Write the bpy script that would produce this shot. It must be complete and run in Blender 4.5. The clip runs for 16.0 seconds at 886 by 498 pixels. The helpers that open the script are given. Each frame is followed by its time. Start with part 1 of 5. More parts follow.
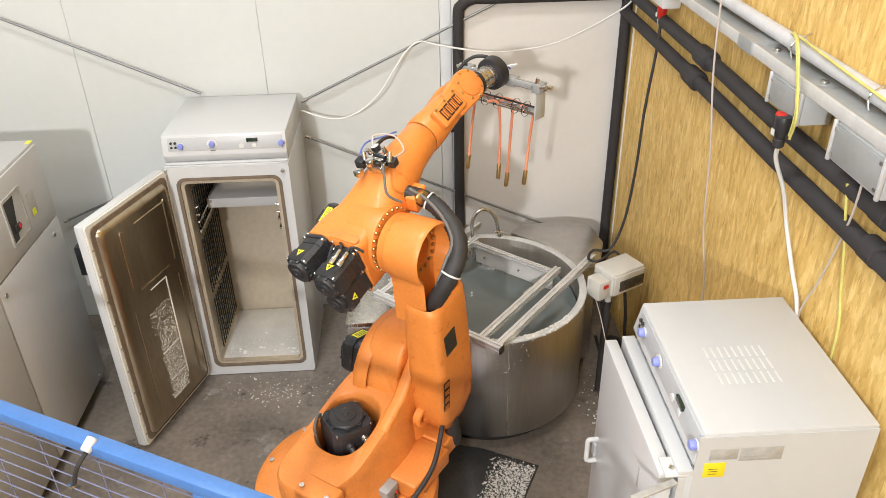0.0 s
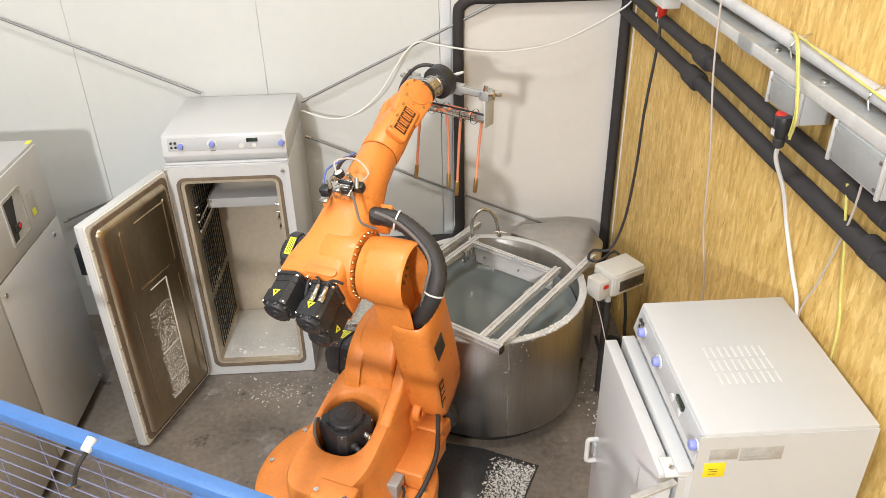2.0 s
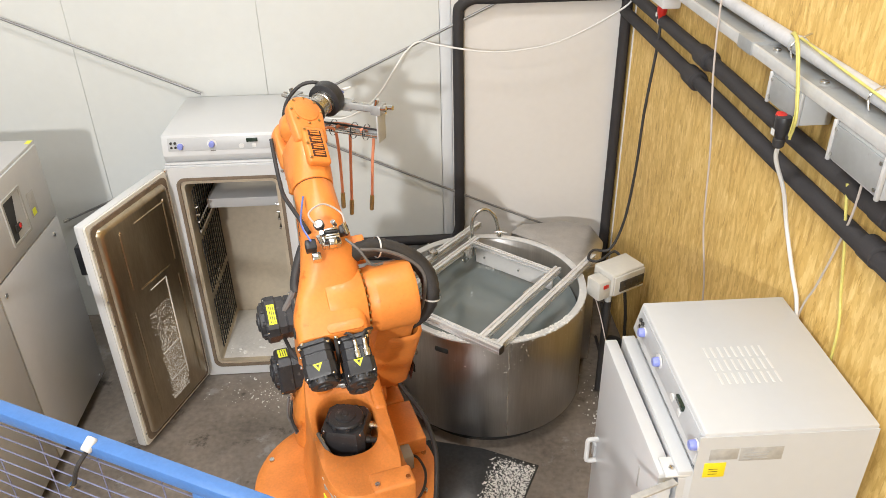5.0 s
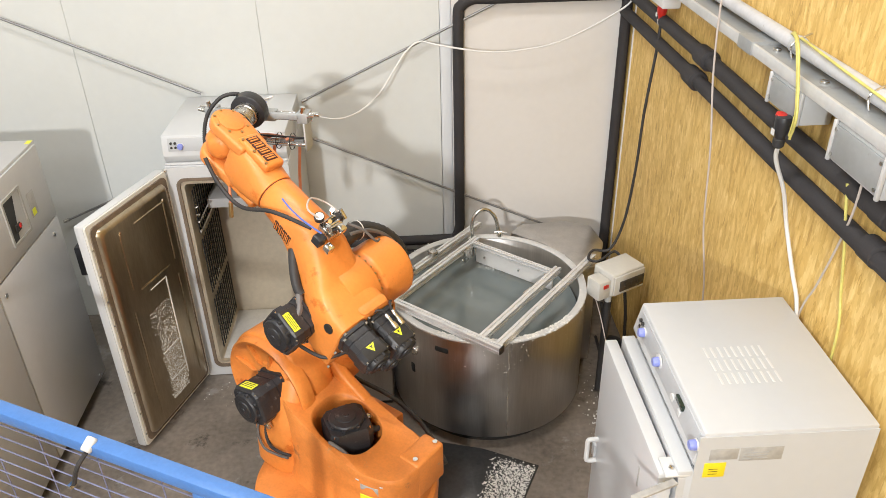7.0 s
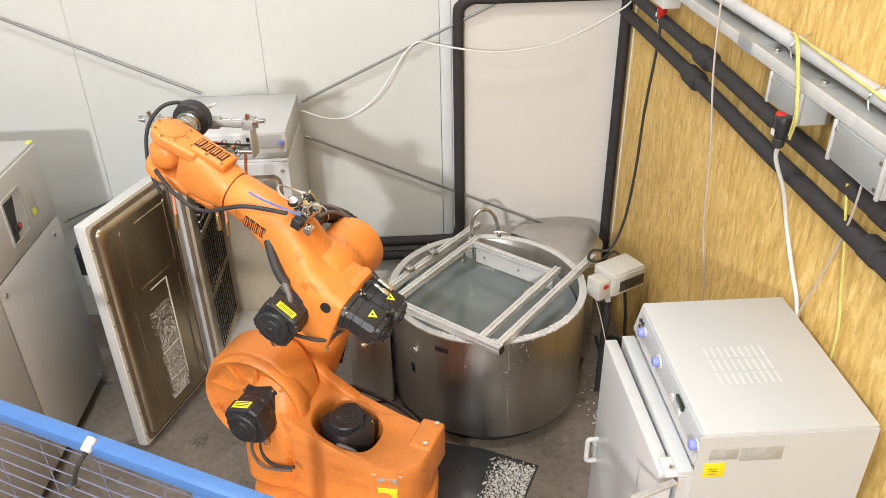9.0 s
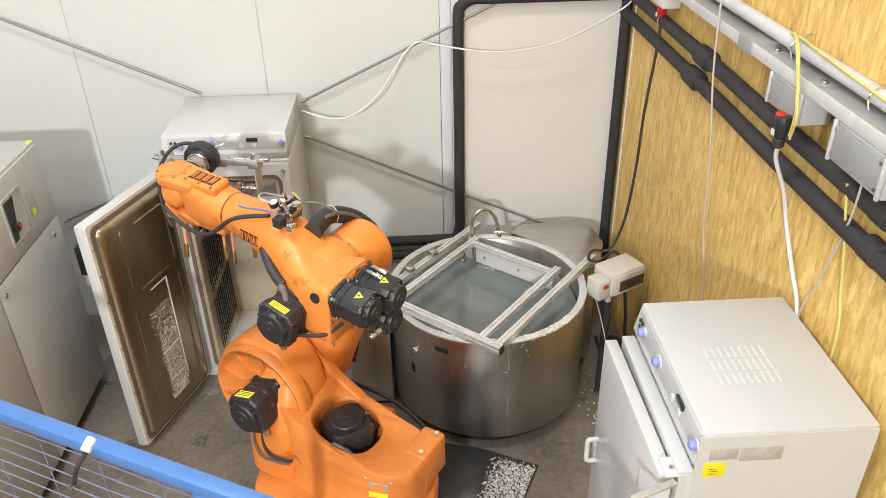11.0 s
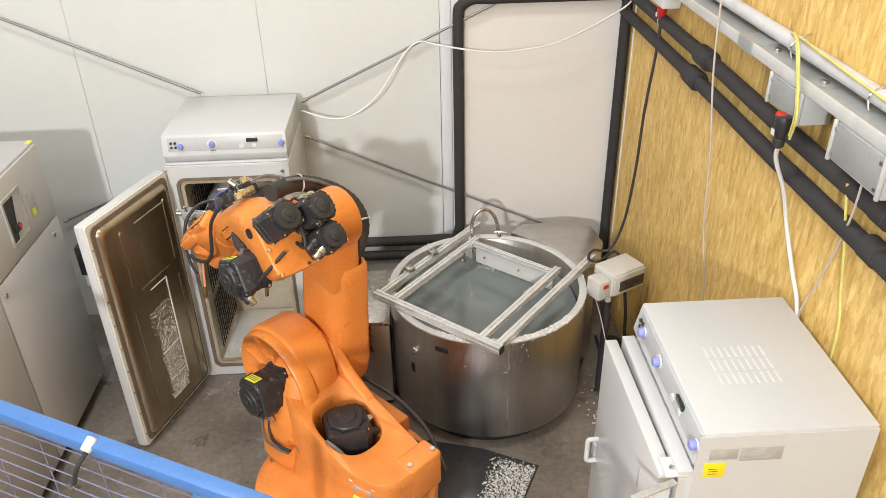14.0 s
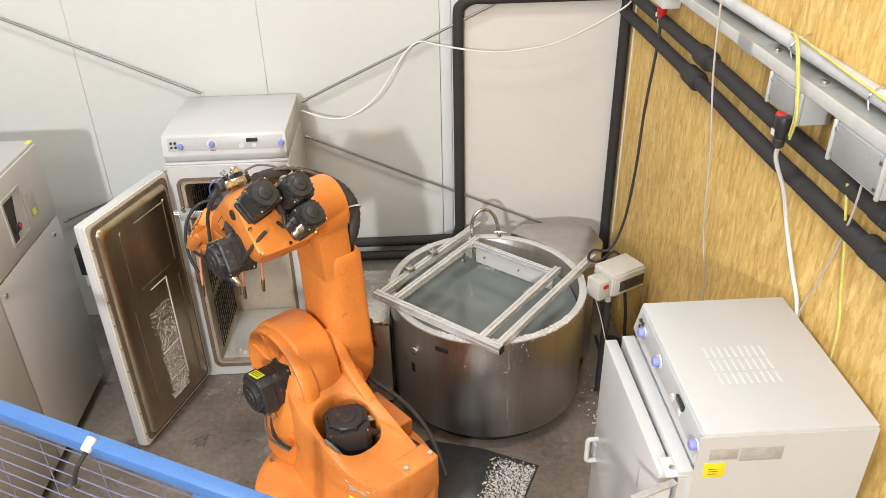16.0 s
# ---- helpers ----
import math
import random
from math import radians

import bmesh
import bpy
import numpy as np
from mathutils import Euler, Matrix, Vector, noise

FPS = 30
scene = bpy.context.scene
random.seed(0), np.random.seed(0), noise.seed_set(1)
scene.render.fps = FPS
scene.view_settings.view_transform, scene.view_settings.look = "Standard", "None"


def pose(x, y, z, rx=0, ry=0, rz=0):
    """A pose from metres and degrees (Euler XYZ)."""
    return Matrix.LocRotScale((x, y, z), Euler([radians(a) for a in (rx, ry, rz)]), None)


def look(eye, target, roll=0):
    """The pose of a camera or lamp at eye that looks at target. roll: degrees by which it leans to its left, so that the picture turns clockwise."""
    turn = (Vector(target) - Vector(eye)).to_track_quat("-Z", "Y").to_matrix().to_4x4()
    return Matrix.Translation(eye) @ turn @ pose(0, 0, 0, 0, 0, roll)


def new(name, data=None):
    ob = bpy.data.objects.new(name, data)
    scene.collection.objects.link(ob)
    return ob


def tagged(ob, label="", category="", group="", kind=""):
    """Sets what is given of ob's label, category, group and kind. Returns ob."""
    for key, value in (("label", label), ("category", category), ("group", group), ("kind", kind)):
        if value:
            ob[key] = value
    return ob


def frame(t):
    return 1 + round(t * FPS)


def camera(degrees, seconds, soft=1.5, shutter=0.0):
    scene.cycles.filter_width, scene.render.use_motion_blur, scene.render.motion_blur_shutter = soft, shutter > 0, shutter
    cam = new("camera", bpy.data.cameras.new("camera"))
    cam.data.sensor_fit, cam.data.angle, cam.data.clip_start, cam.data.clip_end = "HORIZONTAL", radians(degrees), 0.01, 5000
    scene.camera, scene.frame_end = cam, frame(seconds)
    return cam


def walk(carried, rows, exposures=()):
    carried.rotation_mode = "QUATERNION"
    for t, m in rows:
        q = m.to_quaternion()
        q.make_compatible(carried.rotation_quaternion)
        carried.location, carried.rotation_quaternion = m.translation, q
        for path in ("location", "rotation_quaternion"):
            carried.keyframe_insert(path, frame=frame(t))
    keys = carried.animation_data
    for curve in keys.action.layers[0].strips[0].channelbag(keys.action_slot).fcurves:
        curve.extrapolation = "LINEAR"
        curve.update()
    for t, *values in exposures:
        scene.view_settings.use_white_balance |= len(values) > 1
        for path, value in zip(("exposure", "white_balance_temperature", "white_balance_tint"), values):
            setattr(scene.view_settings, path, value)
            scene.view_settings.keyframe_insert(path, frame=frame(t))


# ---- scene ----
EYE = (0.0, 0.0, 2.572)
cam = camera(59.69, 16.0, soft=0.8)
yaw, tilt = radians(2.337), radians(30.79)
AIM = (math.sin(yaw) * math.cos(tilt), math.cos(yaw) * math.cos(tilt), EYE[2] - math.sin(tilt))
walk(cam, [(0, look(EYE, AIM, -1.265)), (16, look(EYE, AIM, -1.265))], exposures=[(0, 0.0), (16, 0.0)])

# ---- light: a hall lamp behind the viewer, three unseen overhead fill lights added ----
world = bpy.data.worlds.new("hall_air")
scene.world = world
world.use_nodes = True
world.node_tree.nodes["Background"].inputs[0].default_value = (0.75, 0.8, 0.85, 1)
world.node_tree.nodes["Background"].inputs[1].default_value = 0.05


def area(name, eye, target, sx, sy, watts, colour):
    la = bpy.data.lights.new(name, "AREA")
    la.shape, la.size, la.size_y, la.energy, la.color = "RECTANGLE", sx, sy, watts, colour
    ob = new(name, la)
    ob.matrix_world = look(eye, target)
    return ob


area("hall_lamp", (-1.45, -3.7, 3.42), (0.0, 3.0, 0.8), 0.22, 0.2, 272, (1.0, 0.985, 0.972))
# added area lights that raise the ambient level, no fixtures behind them
for i, (lx, ly) in enumerate(((-1.9, 0.3), (-0.5, 1.9), (-1.3, -2.0))):
    area("overhead_fill", (lx, ly, 4.3), (lx, ly, 0), 1.5, 0.5, 63, (0.985, 0.99, 1.0))

# ---- materials ----


def mat(name, colour, rough=0.5, metal=0.0, vary=0.12, scale=6.0, fine=60.0, bump=0.002, stain=None, stain_at=0.62, aniso=None, coat=0.0, stain2=None, stain2_at=0.62, stain2_scale=4.0):
    """A painted or bare surface: colour with two scales of change, roughness that follows it, fine relief, stains."""
    m = bpy.data.materials.new(name)
    m.use_nodes = True
    nt = m.node_tree
    b = nt.nodes["Principled BSDF"]
    N, L = nt.nodes.new, nt.links.new
    tc = N("ShaderNodeTexCoord")
    mp = N("ShaderNodeMapping")
    L(tc.outputs["Object"], mp.inputs[0])
    if aniso:
        mp.inputs["Scale"].default_value = aniso
    n1, n2 = N("ShaderNodeTexNoise"), N("ShaderNodeTexNoise")
    for n, s in ((n1, scale), (n2, fine)):
        n.inputs["Scale"].default_value, n.inputs["Detail"].default_value = s, 5
        L(mp.outputs[0], n.inputs["Vector"])
    mix = N("ShaderNodeMix")
    mix.data_type = "FLOAT"
    mix.inputs[0].default_value = 0.4
    L(n1.outputs[0], mix.inputs[2]), L(n2.outputs[0], mix.inputs[3])
    ramp = N("ShaderNodeValToRGB")
    ramp.color_ramp.elements[0].position, ramp.color_ramp.elements[1].position = 0.3, 0.7
    lo = [c * (1 - vary) for c in colour]
    hi = [min(1, c * (1 + vary)) for c in colour]
    ramp.color_ramp.elements[0].color, ramp.color_ramp.elements[1].color = (*lo, 1), (*hi, 1)
    L(mix.outputs[0], ramp.inputs[0])
    out = ramp.outputs[0]
    for stain, stain_at, s3 in ((stain, stain_at, scale * 1.7), (stain2, stain2_at, stain2_scale)):
        if not stain:
            continue
        n3 = N("ShaderNodeTexNoise")
        n3.inputs["Scale"].default_value, n3.inputs["Detail"].default_value, n3.inputs["Roughness"].default_value = s3, 9, 0.68
        L(tc.outputs["Object"], n3.inputs["Vector"])
        r3 = N("ShaderNodeValToRGB")
        r3.color_ramp.elements[0].position, r3.color_ramp.elements[1].position = stain_at, stain_at + 0.07
        L(n3.outputs[0], r3.inputs[0])
        mx = N("ShaderNodeMix")
        mx.data_type = "RGBA"
        L(r3.outputs[0], mx.inputs[0]), L(out, mx.inputs[6])
        mx.inputs[7].default_value = (*stain, 1)
        out = mx.outputs[2]
    L(out, b.inputs["Base Color"])
    mr = N("ShaderNodeMapRange")
    mr.inputs[3].default_value, mr.inputs[4].default_value = max(0.03, rough * 0.8), min(1, rough * 1.2)
    L(mix.outputs[0], mr.inputs[0]), L(mr.outputs[0], b.inputs["Roughness"])
    b.inputs["Metallic"].default_value = metal
    b.inputs["Coat Weight"].default_value = coat
    if bump:
        bp = N("ShaderNodeBump")
        bp.inputs["Strength"].default_value, bp.inputs["Distance"].default_value = 0.25, bump
        L(n2.outputs[0], bp.inputs["Height"]), L(bp.outputs[0], b.inputs["Normal"])
    return m


def osb_mat():
    """Oriented strand board: overlapping pale and brown strands, mostly upright, with dark specks."""
    m = bpy.data.materials.new("strand_board")
    m.use_nodes = True
    nt = m.node_tree
    b = nt.nodes["Principled BSDF"]
    N, L = nt.nodes.new, nt.links.new
    tc = N("ShaderNodeTexCoord")
    prev, heights = None, []
    for k, (turn, s) in enumerate((((0.08, 0, 0), (1, 46, 11)), ((-0.28, 0, 0), (1, 60, 17)), ((0.5, 0, 0), (1, 110, 30)))):
        mp = N("ShaderNodeMapping")
        mp.inputs["Rotation"].default_value, mp.inputs["Scale"].default_value = turn, s
        mp.inputs["Location"].default_value = (0, k * 3.7, k * 1.9)
        L(tc.outputs["Object"], mp.inputs[0])
        nz = N("ShaderNodeTexNoise")
        nz.inputs["Scale"].default_value = 1.4
        L(mp.outputs[0], nz.inputs["Vector"])
        ad = N("ShaderNodeVectorMath")
        L(mp.outputs[0], ad.inputs[0]), L(nz.outputs["Color"], ad.inputs[1])
        v = N("ShaderNodeTexVoronoi")
        v.inputs["Scale"].default_value = 1.0
        L(ad.outputs[0], v.inputs["Vector"])
        sp = N("ShaderNodeSeparateColor")
        L(v.outputs["Color"], sp.inputs[0])
        heights.append(sp.outputs[0])
    mx = N("ShaderNodeMix")
    mx.data_type = "FLOAT"
    mx.inputs[0].default_value = 0.5
    L(heights[0], mx.inputs[2]), L(heights[1], mx.inputs[3])
    m2 = N("ShaderNodeMix")
    m2.data_type = "FLOAT"
    m2.inputs[0].default_value = 0.3
    L(mx.outputs[0], m2.inputs[2]), L(heights[2], m2.inputs[3])
    r = N("ShaderNodeValToRGB")
    e = r.color_ramp.elements
    e[0].position, e[0].color = 0.05, (0.44, 0.265, 0.08, 1)
    e[1].position, e[1].color = 0.95, (0.80, 0.59, 0.24, 1)
    for p, c in ((0.3, (0.57, 0.36, 0.10, 1)), (0.55, (0.66, 0.44, 0.14, 1)), (0.75, (0.73, 0.51, 0.185, 1))):
        x = e.new(p)
        x.color = c
    L(m2.outputs[0], r.inputs[0])
    big = N("ShaderNodeTexNoise")
    big.inputs["Scale"].default_value = 1.5
    L(tc.outputs["Object"], big.inputs["Vector"])
    hs = N("ShaderNodeHueSaturation")
    mr = N("ShaderNodeMapRange")
    mr.inputs[3].default_value, mr.inputs[4].default_value = 0.90, 1.20
    L(big.outputs[0], mr.inputs[0]), L(mr.outputs[0], hs.inputs["Value"]), L(r.outputs[0], hs.inputs["Color"])
    L(hs.outputs[0], b.inputs["Base Color"])
    b.inputs["Roughness"].default_value = 0.62
    bp = N("ShaderNodeBump")
    bp.inputs["Strength"].default_value, bp.inputs["Distance"].default_value = 0.35, 0.004
    L(m2.outputs[0], bp.inputs["Height"]), L(bp.outputs[0], b.inputs["Normal"])
    return m


PANEL = mat("wall_panel_paint", (0.585, 0.60, 0.585), 0.42, vary=0.03, scale=1.2, fine=25, bump=0.001)
DOORPANEL = mat("sliding_door_paint", (0.655, 0.63, 0.60), 0.45, vary=0.03, scale=1.5, fine=30, bump=0.001)
TRIMGREY = mat("light_grey_trim", (0.64, 0.66, 0.68), 0.4, vary=0.012, scale=1.5)
OSB = osb_mat()
FLOOR = mat("stained_concrete", (0.180, 0.154, 0.130), 0.34, vary=0.45, scale=3.0, fine=38, bump=0.003, stain=(0.25, 0.24, 0.225), stain_at=0.60, stain2=(0.07, 0.058, 0.048), stain2_at=0.595, stain2_scale=6.5)
ORANGE = mat("orange_robot_paint", (0.74, 0.243, 0.046), 0.43, vary=0.13, scale=7, fine=90, bump=0.002, stain=(0.58, 0.15, 0.02), stain_at=0.59, coat=0.08, stain2=(0.24, 0.085, 0.02), stain2_at=0.665, stain2_scale=15.0)
ORANGEWORN = mat("worn_orange_paint", (0.70, 0.235, 0.05), 0.45, vary=0.16, scale=11, fine=110, bump=0.003, stain=(0.42, 0.28, 0.17), stain_at=0.67, coat=0.05, stain2=(0.40, 0.15, 0.05), stain2_at=0.64, stain2_scale=12.0)
BLACKMOTOR = mat("black_motor_paint", (0.022, 0.022, 0.025), 0.42, vary=0.3, scale=18, fine=120, bump=0.004, stain=(0.10, 0.095, 0.09), stain_at=0.60)
RUBBER = mat("black_rubber", (0.03, 0.028, 0.028), 0.6, vary=0.3, scale=20, fine=150, bump=0.006)
FOAM = mat("black_foam_insulation", (0.028, 0.025, 0.026), 0.75, vary=0.25, scale=10, fine=140, bump=0.004)
STEEL = mat("brushed_stainless_steel", (0.56, 0.54, 0.51), 0.27, 1.0, vary=0.12, scale=5, fine=40, bump=0.001, aniso=(6, 6, 0.5))
TANKSTEEL = mat("dull_stainless_steel", (0.55, 0.535, 0.52), 0.36, 1.0, vary=0.15, scale=2.4, fine=24, bump=0.001, aniso=(7, 7, 0.4))
CHROME = mat("bright_steel", (0.72, 0.71, 0.69), 0.16, 1.0, vary=0.08, scale=20, fine=90, bump=0)
ALU = mat("milled_aluminium", (0.76, 0.76, 0.76), 0.40, 0.55, vary=0.10, scale=16, fine=120, bump=0.001)
ENAMEL = mat("white_enamel", (0.532, 0.54, 0.547), 0.32, vary=0.025, scale=3, fine=30, bump=0.001, coat=0.2)
ENAMELWORN = mat("yellowed_white_enamel", (0.66, 0.64, 0.58), 0.38, vary=0.06, scale=4, fine=40, bump=0.001)
PANELGREY = mat("control_panel_grey", (0.43, 0.44, 0.45), 0.4, vary=0.04)
CABGREY = mat("grey_cabinet_paint", (0.49, 0.49, 0.49), 0.36, vary=0.04, scale=2, fine=30, bump=0.001)
# near-black colour puts the shade into slots, gaps and undersides
DARKGAP = mat("dark_recess_shade", (0.015, 0.014, 0.013), 0.7, vary=0.3)
BLUEFENCE = mat("blue_fence_paint", (0.07, 0.185, 0.47), 0.38, vary=0.12, scale=9, fine=80, bump=0.002, coat=0.2)
WIREGREY = mat("mesh_wire_paint", (0.16, 0.17, 0.27), 0.45, vary=0.15)
KNOB = mat("blue_knob_plastic", (0.22, 0.26, 0.62), 0.35, vary=0.08)
YELLOW = mat("yellow_label", (0.85, 0.66, 0.02), 0.45, vary=0.06, scale=20)
LIME = mat("yellow_green_label", (0.78, 0.80, 0.04), 0.45, vary=0.06, scale=20)
LABELGREY = mat("grey_label", (0.40, 0.39, 0.37), 0.45, vary=0.15, scale=30)
LABELDARK = mat("dark_print", (0.03, 0.028, 0.026), 0.5, vary=0.2)
BADGE = mat("dark_red_badge", (0.05, 0.014, 0.008), 0.45, vary=0.2, scale=30)
RED = mat("red_plastic", (0.50, 0.022, 0.015), 0.35, vary=0.1)
WHITEPLASTIC = mat("white_plastic", (0.64, 0.635, 0.62), 0.4, vary=0.04)
BEIGE = mat("beige_control_box", (0.57, 0.555, 0.51), 0.42, vary=0.06)
SMOKED = mat("smoked_window", (0.05, 0.045, 0.04), 0.12, vary=0.2)
CABLEWHITE = mat("white_cable", (0.66, 0.65, 0.63), 0.45, vary=0.05)
CABLEYELLOW = mat("yellow_green_cable", (0.60, 0.54, 0.15), 0.45, vary=0.25, scale=25)
CABLEGREY = mat("pinkish_grey_cable", (0.50, 0.44, 0.40), 0.5, vary=0.1)
TUBEPINK = mat("orange_rubber_tube", (0.78, 0.30, 0.17), 0.42, vary=0.1)
BRASS = mat("brass", (0.50, 0.36, 0.17), 0.3, 1.0, vary=0.18, scale=30, fine=120)
GASKET = mat("brown_rubber_gasket", (0.16, 0.12, 0.085), 0.55, vary=0.25, scale=20)
PAN = mat("pale_steel_pan", (0.62, 0.60, 0.56), 0.5, 0.3, vary=0.12, scale=9, fine=70, bump=0.001, stain=(0.36, 0.32, 0.27), stain_at=0.66)
GALV = mat("galvanised_sheet", (0.35, 0.36, 0.36), 0.48, 0.3, vary=0.10, scale=9, fine=60, bump=0.001, stain=(0.29, 0.28, 0.27), stain_at=0.60)
CABLEDARK = mat("dark_grey_cable", (0.13, 0.12, 0.115), 0.5, vary=0.2, scale=20)
CONDUIT = mat("dusty_white_conduit", (0.52, 0.52, 0.53), 0.5, vary=0.12, scale=8, fine=60, stain=(0.36, 0.34, 0.31), stain_at=0.63)
PALEMETAL = mat("pale_metal_edge", (0.60, 0.60, 0.59), 0.42, 0.25, vary=0.08, scale=18)
RODSTEEL = mat("dark_galvanised_rod", (0.24, 0.24, 0.24), 0.45, 0.5, vary=0.15, scale=20)
INNER = mat("oven_steel_lining", (0.56, 0.49, 0.38), 0.44, 0.6, vary=0.14, scale=4, fine=40, bump=0.001)
DOORSTEEL = mat("embossed_door_steel", (0.42, 0.35, 0.25), 0.30, 1.0, vary=0.2, scale=3, fine=30, bump=0.001, aniso=(4, 4, 0.7))
WATER = mat("grey_green_bath_water", (0.165, 0.19, 0.188), 0.08, vary=0.06, scale=3, fine=12, bump=0.003)
CRUST = mat("pale_wax_crust", (0.70, 0.69, 0.66), 0.4, vary=0.2, scale=40, fine=150, bump=0.01)
PLATEDARK = mat("dark_floor_plate", (0.065, 0.066, 0.068), 0.22, 0.3, vary=0.25, scale=6, fine=60, bump=0.002)
DUCTGREY = mat("grey_painted_duct", (0.45, 0.46, 0.46), 0.45, vary=0.06)
BLUEHOSE = mat("blue_air_hose", (0.10, 0.16, 0.50), 0.4, vary=0.1)
DISPLAY = mat("green_display", (0.02, 0.035, 0.025), 0.2, vary=0.2)

# ---- mesh helpers ----


def obj(name, bm, material, parent=None, label="", smooth=True, angle=38):
    bmesh.ops.recalc_face_normals(bm, faces=bm.faces)
    me = bpy.data.meshes.new(name)
    bm.to_mesh(me)
    bm.free()
    me.materials.append(material)
    if smooth:
        for p in me.polygons:
            p.use_smooth = True
        me.set_sharp_from_angle(angle=radians(angle))
    ob = new(name, me)
    if parent:
        ob.parent = parent
    if label:
        ob["label"] = label
    return ob


def part(name, bm, material, parent, label="", **k):
    return obj(name, bm, material, parent, label, **k)


def empty(name, m=None):
    ob = new(name)
    ob.empty_display_size = 0.05
    if m is not None:
        ob.matrix_basis = m
    return ob


def box(lo, hi, bevel=0.0, seg=2, m=None, bm=None):
    bm2 = bmesh.new()
    lo, hi = Vector(lo), Vector(hi)
    bmesh.ops.create_cube(bm2, size=1, matrix=Matrix.Translation((lo + hi) / 2) @ Matrix.Diagonal((*(hi - lo), 1)))
    if bevel:
        bmesh.ops.bevel(bm2, geom=bm2.edges[:], offset=bevel, segments=seg, profile=0.5, affect="EDGES")
    return merge(bm, bm2, m)


def merge(bm, bm2, m=None):
    if m is not None:
        bmesh.ops.transform(bm2, matrix=m, verts=bm2.verts)
    if bm is None:
        return bm2
    me = bpy.data.meshes.new("joined")
    bm2.to_mesh(me)
    bm2.free()
    bm.from_mesh(me)
    bpy.data.meshes.remove(me)
    return bm


def loft(rings, bm=None, caps=True, m=None):
    bm2 = bmesh.new()
    rows = [[bm2.verts.new(p) for p in r] for r in rings]
    n = len(rows[0])
    for a, b in zip(rows, rows[1:]):
        for i in range(n):
            bm2.faces.new((a[i], a[(i + 1) % n], b[(i + 1) % n], b[i]))
    if caps:
        bm2.faces.new(rows[0][::-1])
        bm2.faces.new(rows[-1])
    return merge(bm, bm2, m)


def axes_for(d):
    d = Vector(d).normalized()
    a = d.orthogonal().normalized()
    if abs(d.z) < 0.95:
        a = Vector((0, 0, 1)).cross(d).normalized()
    return a, d.cross(a)


def lathe(p, d, prof, seg=32, bm=None, caps=True, m=None):
    """A turned body: prof is a row of (distance along d, radius)."""
    p, d = Vector(p), Vector(d).normalized()
    a, b = axes_for(d)
    rings = [[p + d * s + (a * math.cos(2 * math.pi * i / seg) + b * math.sin(2 * math.pi * i / seg)) * r for i in range(seg)] for s, r in prof]
    return loft(rings, bm, caps, m)


def cyl(p0, p1, r, seg=24, bevel=0.0, bm=None, r1=None, m=None):
    p0, p1 = Vector(p0), Vector(p1)
    h, r1 = (p1 - p0).length, r if r1 is None else r1
    prof = [(0, r), (h, r1)] if not bevel else [(0, r - bevel), (bevel * 0.3, r - bevel * 0.3), (bevel, r), (h - bevel, r1), (h - bevel * 0.3, r1 - bevel * 0.3), (h, r1 - bevel)]
    return lathe(p0, p1 - p0, prof, seg, bm, True, m)


def smooth_path(pts, n=8):
    pts = [Vector(p) for p in pts]
    out = []
    for i in range(len(pts) - 1):
        p0, p1, p2, p3 = pts[max(i - 1, 0)], pts[i], pts[i + 1], pts[min(i + 2, len(pts) - 1)]
        for k in range(n):
            t = k / n
            out.append(0.5 * ((2 * p1) + (p2 - p0) * t + (2 * p0 - 5 * p1 + 4 * p2 - p3) * t * t + (3 * p1 - p0 - 3 * p2 + p3) * t ** 3))
    return out + [pts[-1]]


def tube(pts, r, seg=10, n=8, bm=None, ribs=0, m=None):
    """A bent tube along a smooth line through pts; ribs: corrugations, as a share of the radius."""
    path = smooth_path(pts, n) if n > 1 else [Vector(p) for p in pts]
    rings, a = [], None
    for i, p in enumerate(path):
        d = (path[min(i + 1, len(path) - 1)] - path[max(i - 1, 0)]).normalized()
        if a is None:
            a, b = axes_for(d)
        a = (a - d * a.dot(d)).normalized()
        b = d.cross(a)
        rr = r * (1 - ribs * (i % 2))
        rings.append([p + (a * math.cos(2 * math.pi * k / seg) + b * math.sin(2 * math.pi * k / seg)) * rr for k in range(seg)])
    return loft(rings, bm, True, m)


def slab(outline, axis, lo, hi, bevel=0.0, bm=None, m=None, seg=2):
    """A plate: an outline (two coordinates) drawn out along an axis from lo to hi."""
    def put(u, v, w):
        return {"x": (w, u, v), "y": (u, w, v), "z": (u, v, w)}[axis]
    bm2 = bmesh.new()
    a = [bm2.verts.new(put(u, v, lo)) for u, v in outline]
    b = [bm2.verts.new(put(u, v, hi)) for u, v in outline]
    n = len(a)
    bm2.faces.new(a[::-1]), bm2.faces.new(b)
    for i in range(n):
        bm2.faces.new((a[i], a[(i + 1) % n], b[(i + 1) % n], b[i]))
    bmesh.ops.recalc_face_normals(bm2, faces=bm2.faces)
    if bevel:
        bmesh.ops.bevel(bm2, geom=bm2.edges[:], offset=bevel, segments=seg, profile=0.5, affect="EDGES", clamp_overlap=True)
    return merge(bm, bm2, m)


def round_rect(x0, y0, x1, y1, r, n=5):
    out = []
    for cx, cy, a0 in ((x1 - r, y1 - r, 0), (x0 + r, y1 - r, 90), (x0 + r, y0 + r, 180), (x1 - r, y0 + r, 270)):
        out += [(cx + r * math.cos(radians(a0 + 90 * k / n)), cy + r * math.sin(radians(a0 + 90 * k / n))) for k in range(n + 1)]
    return out


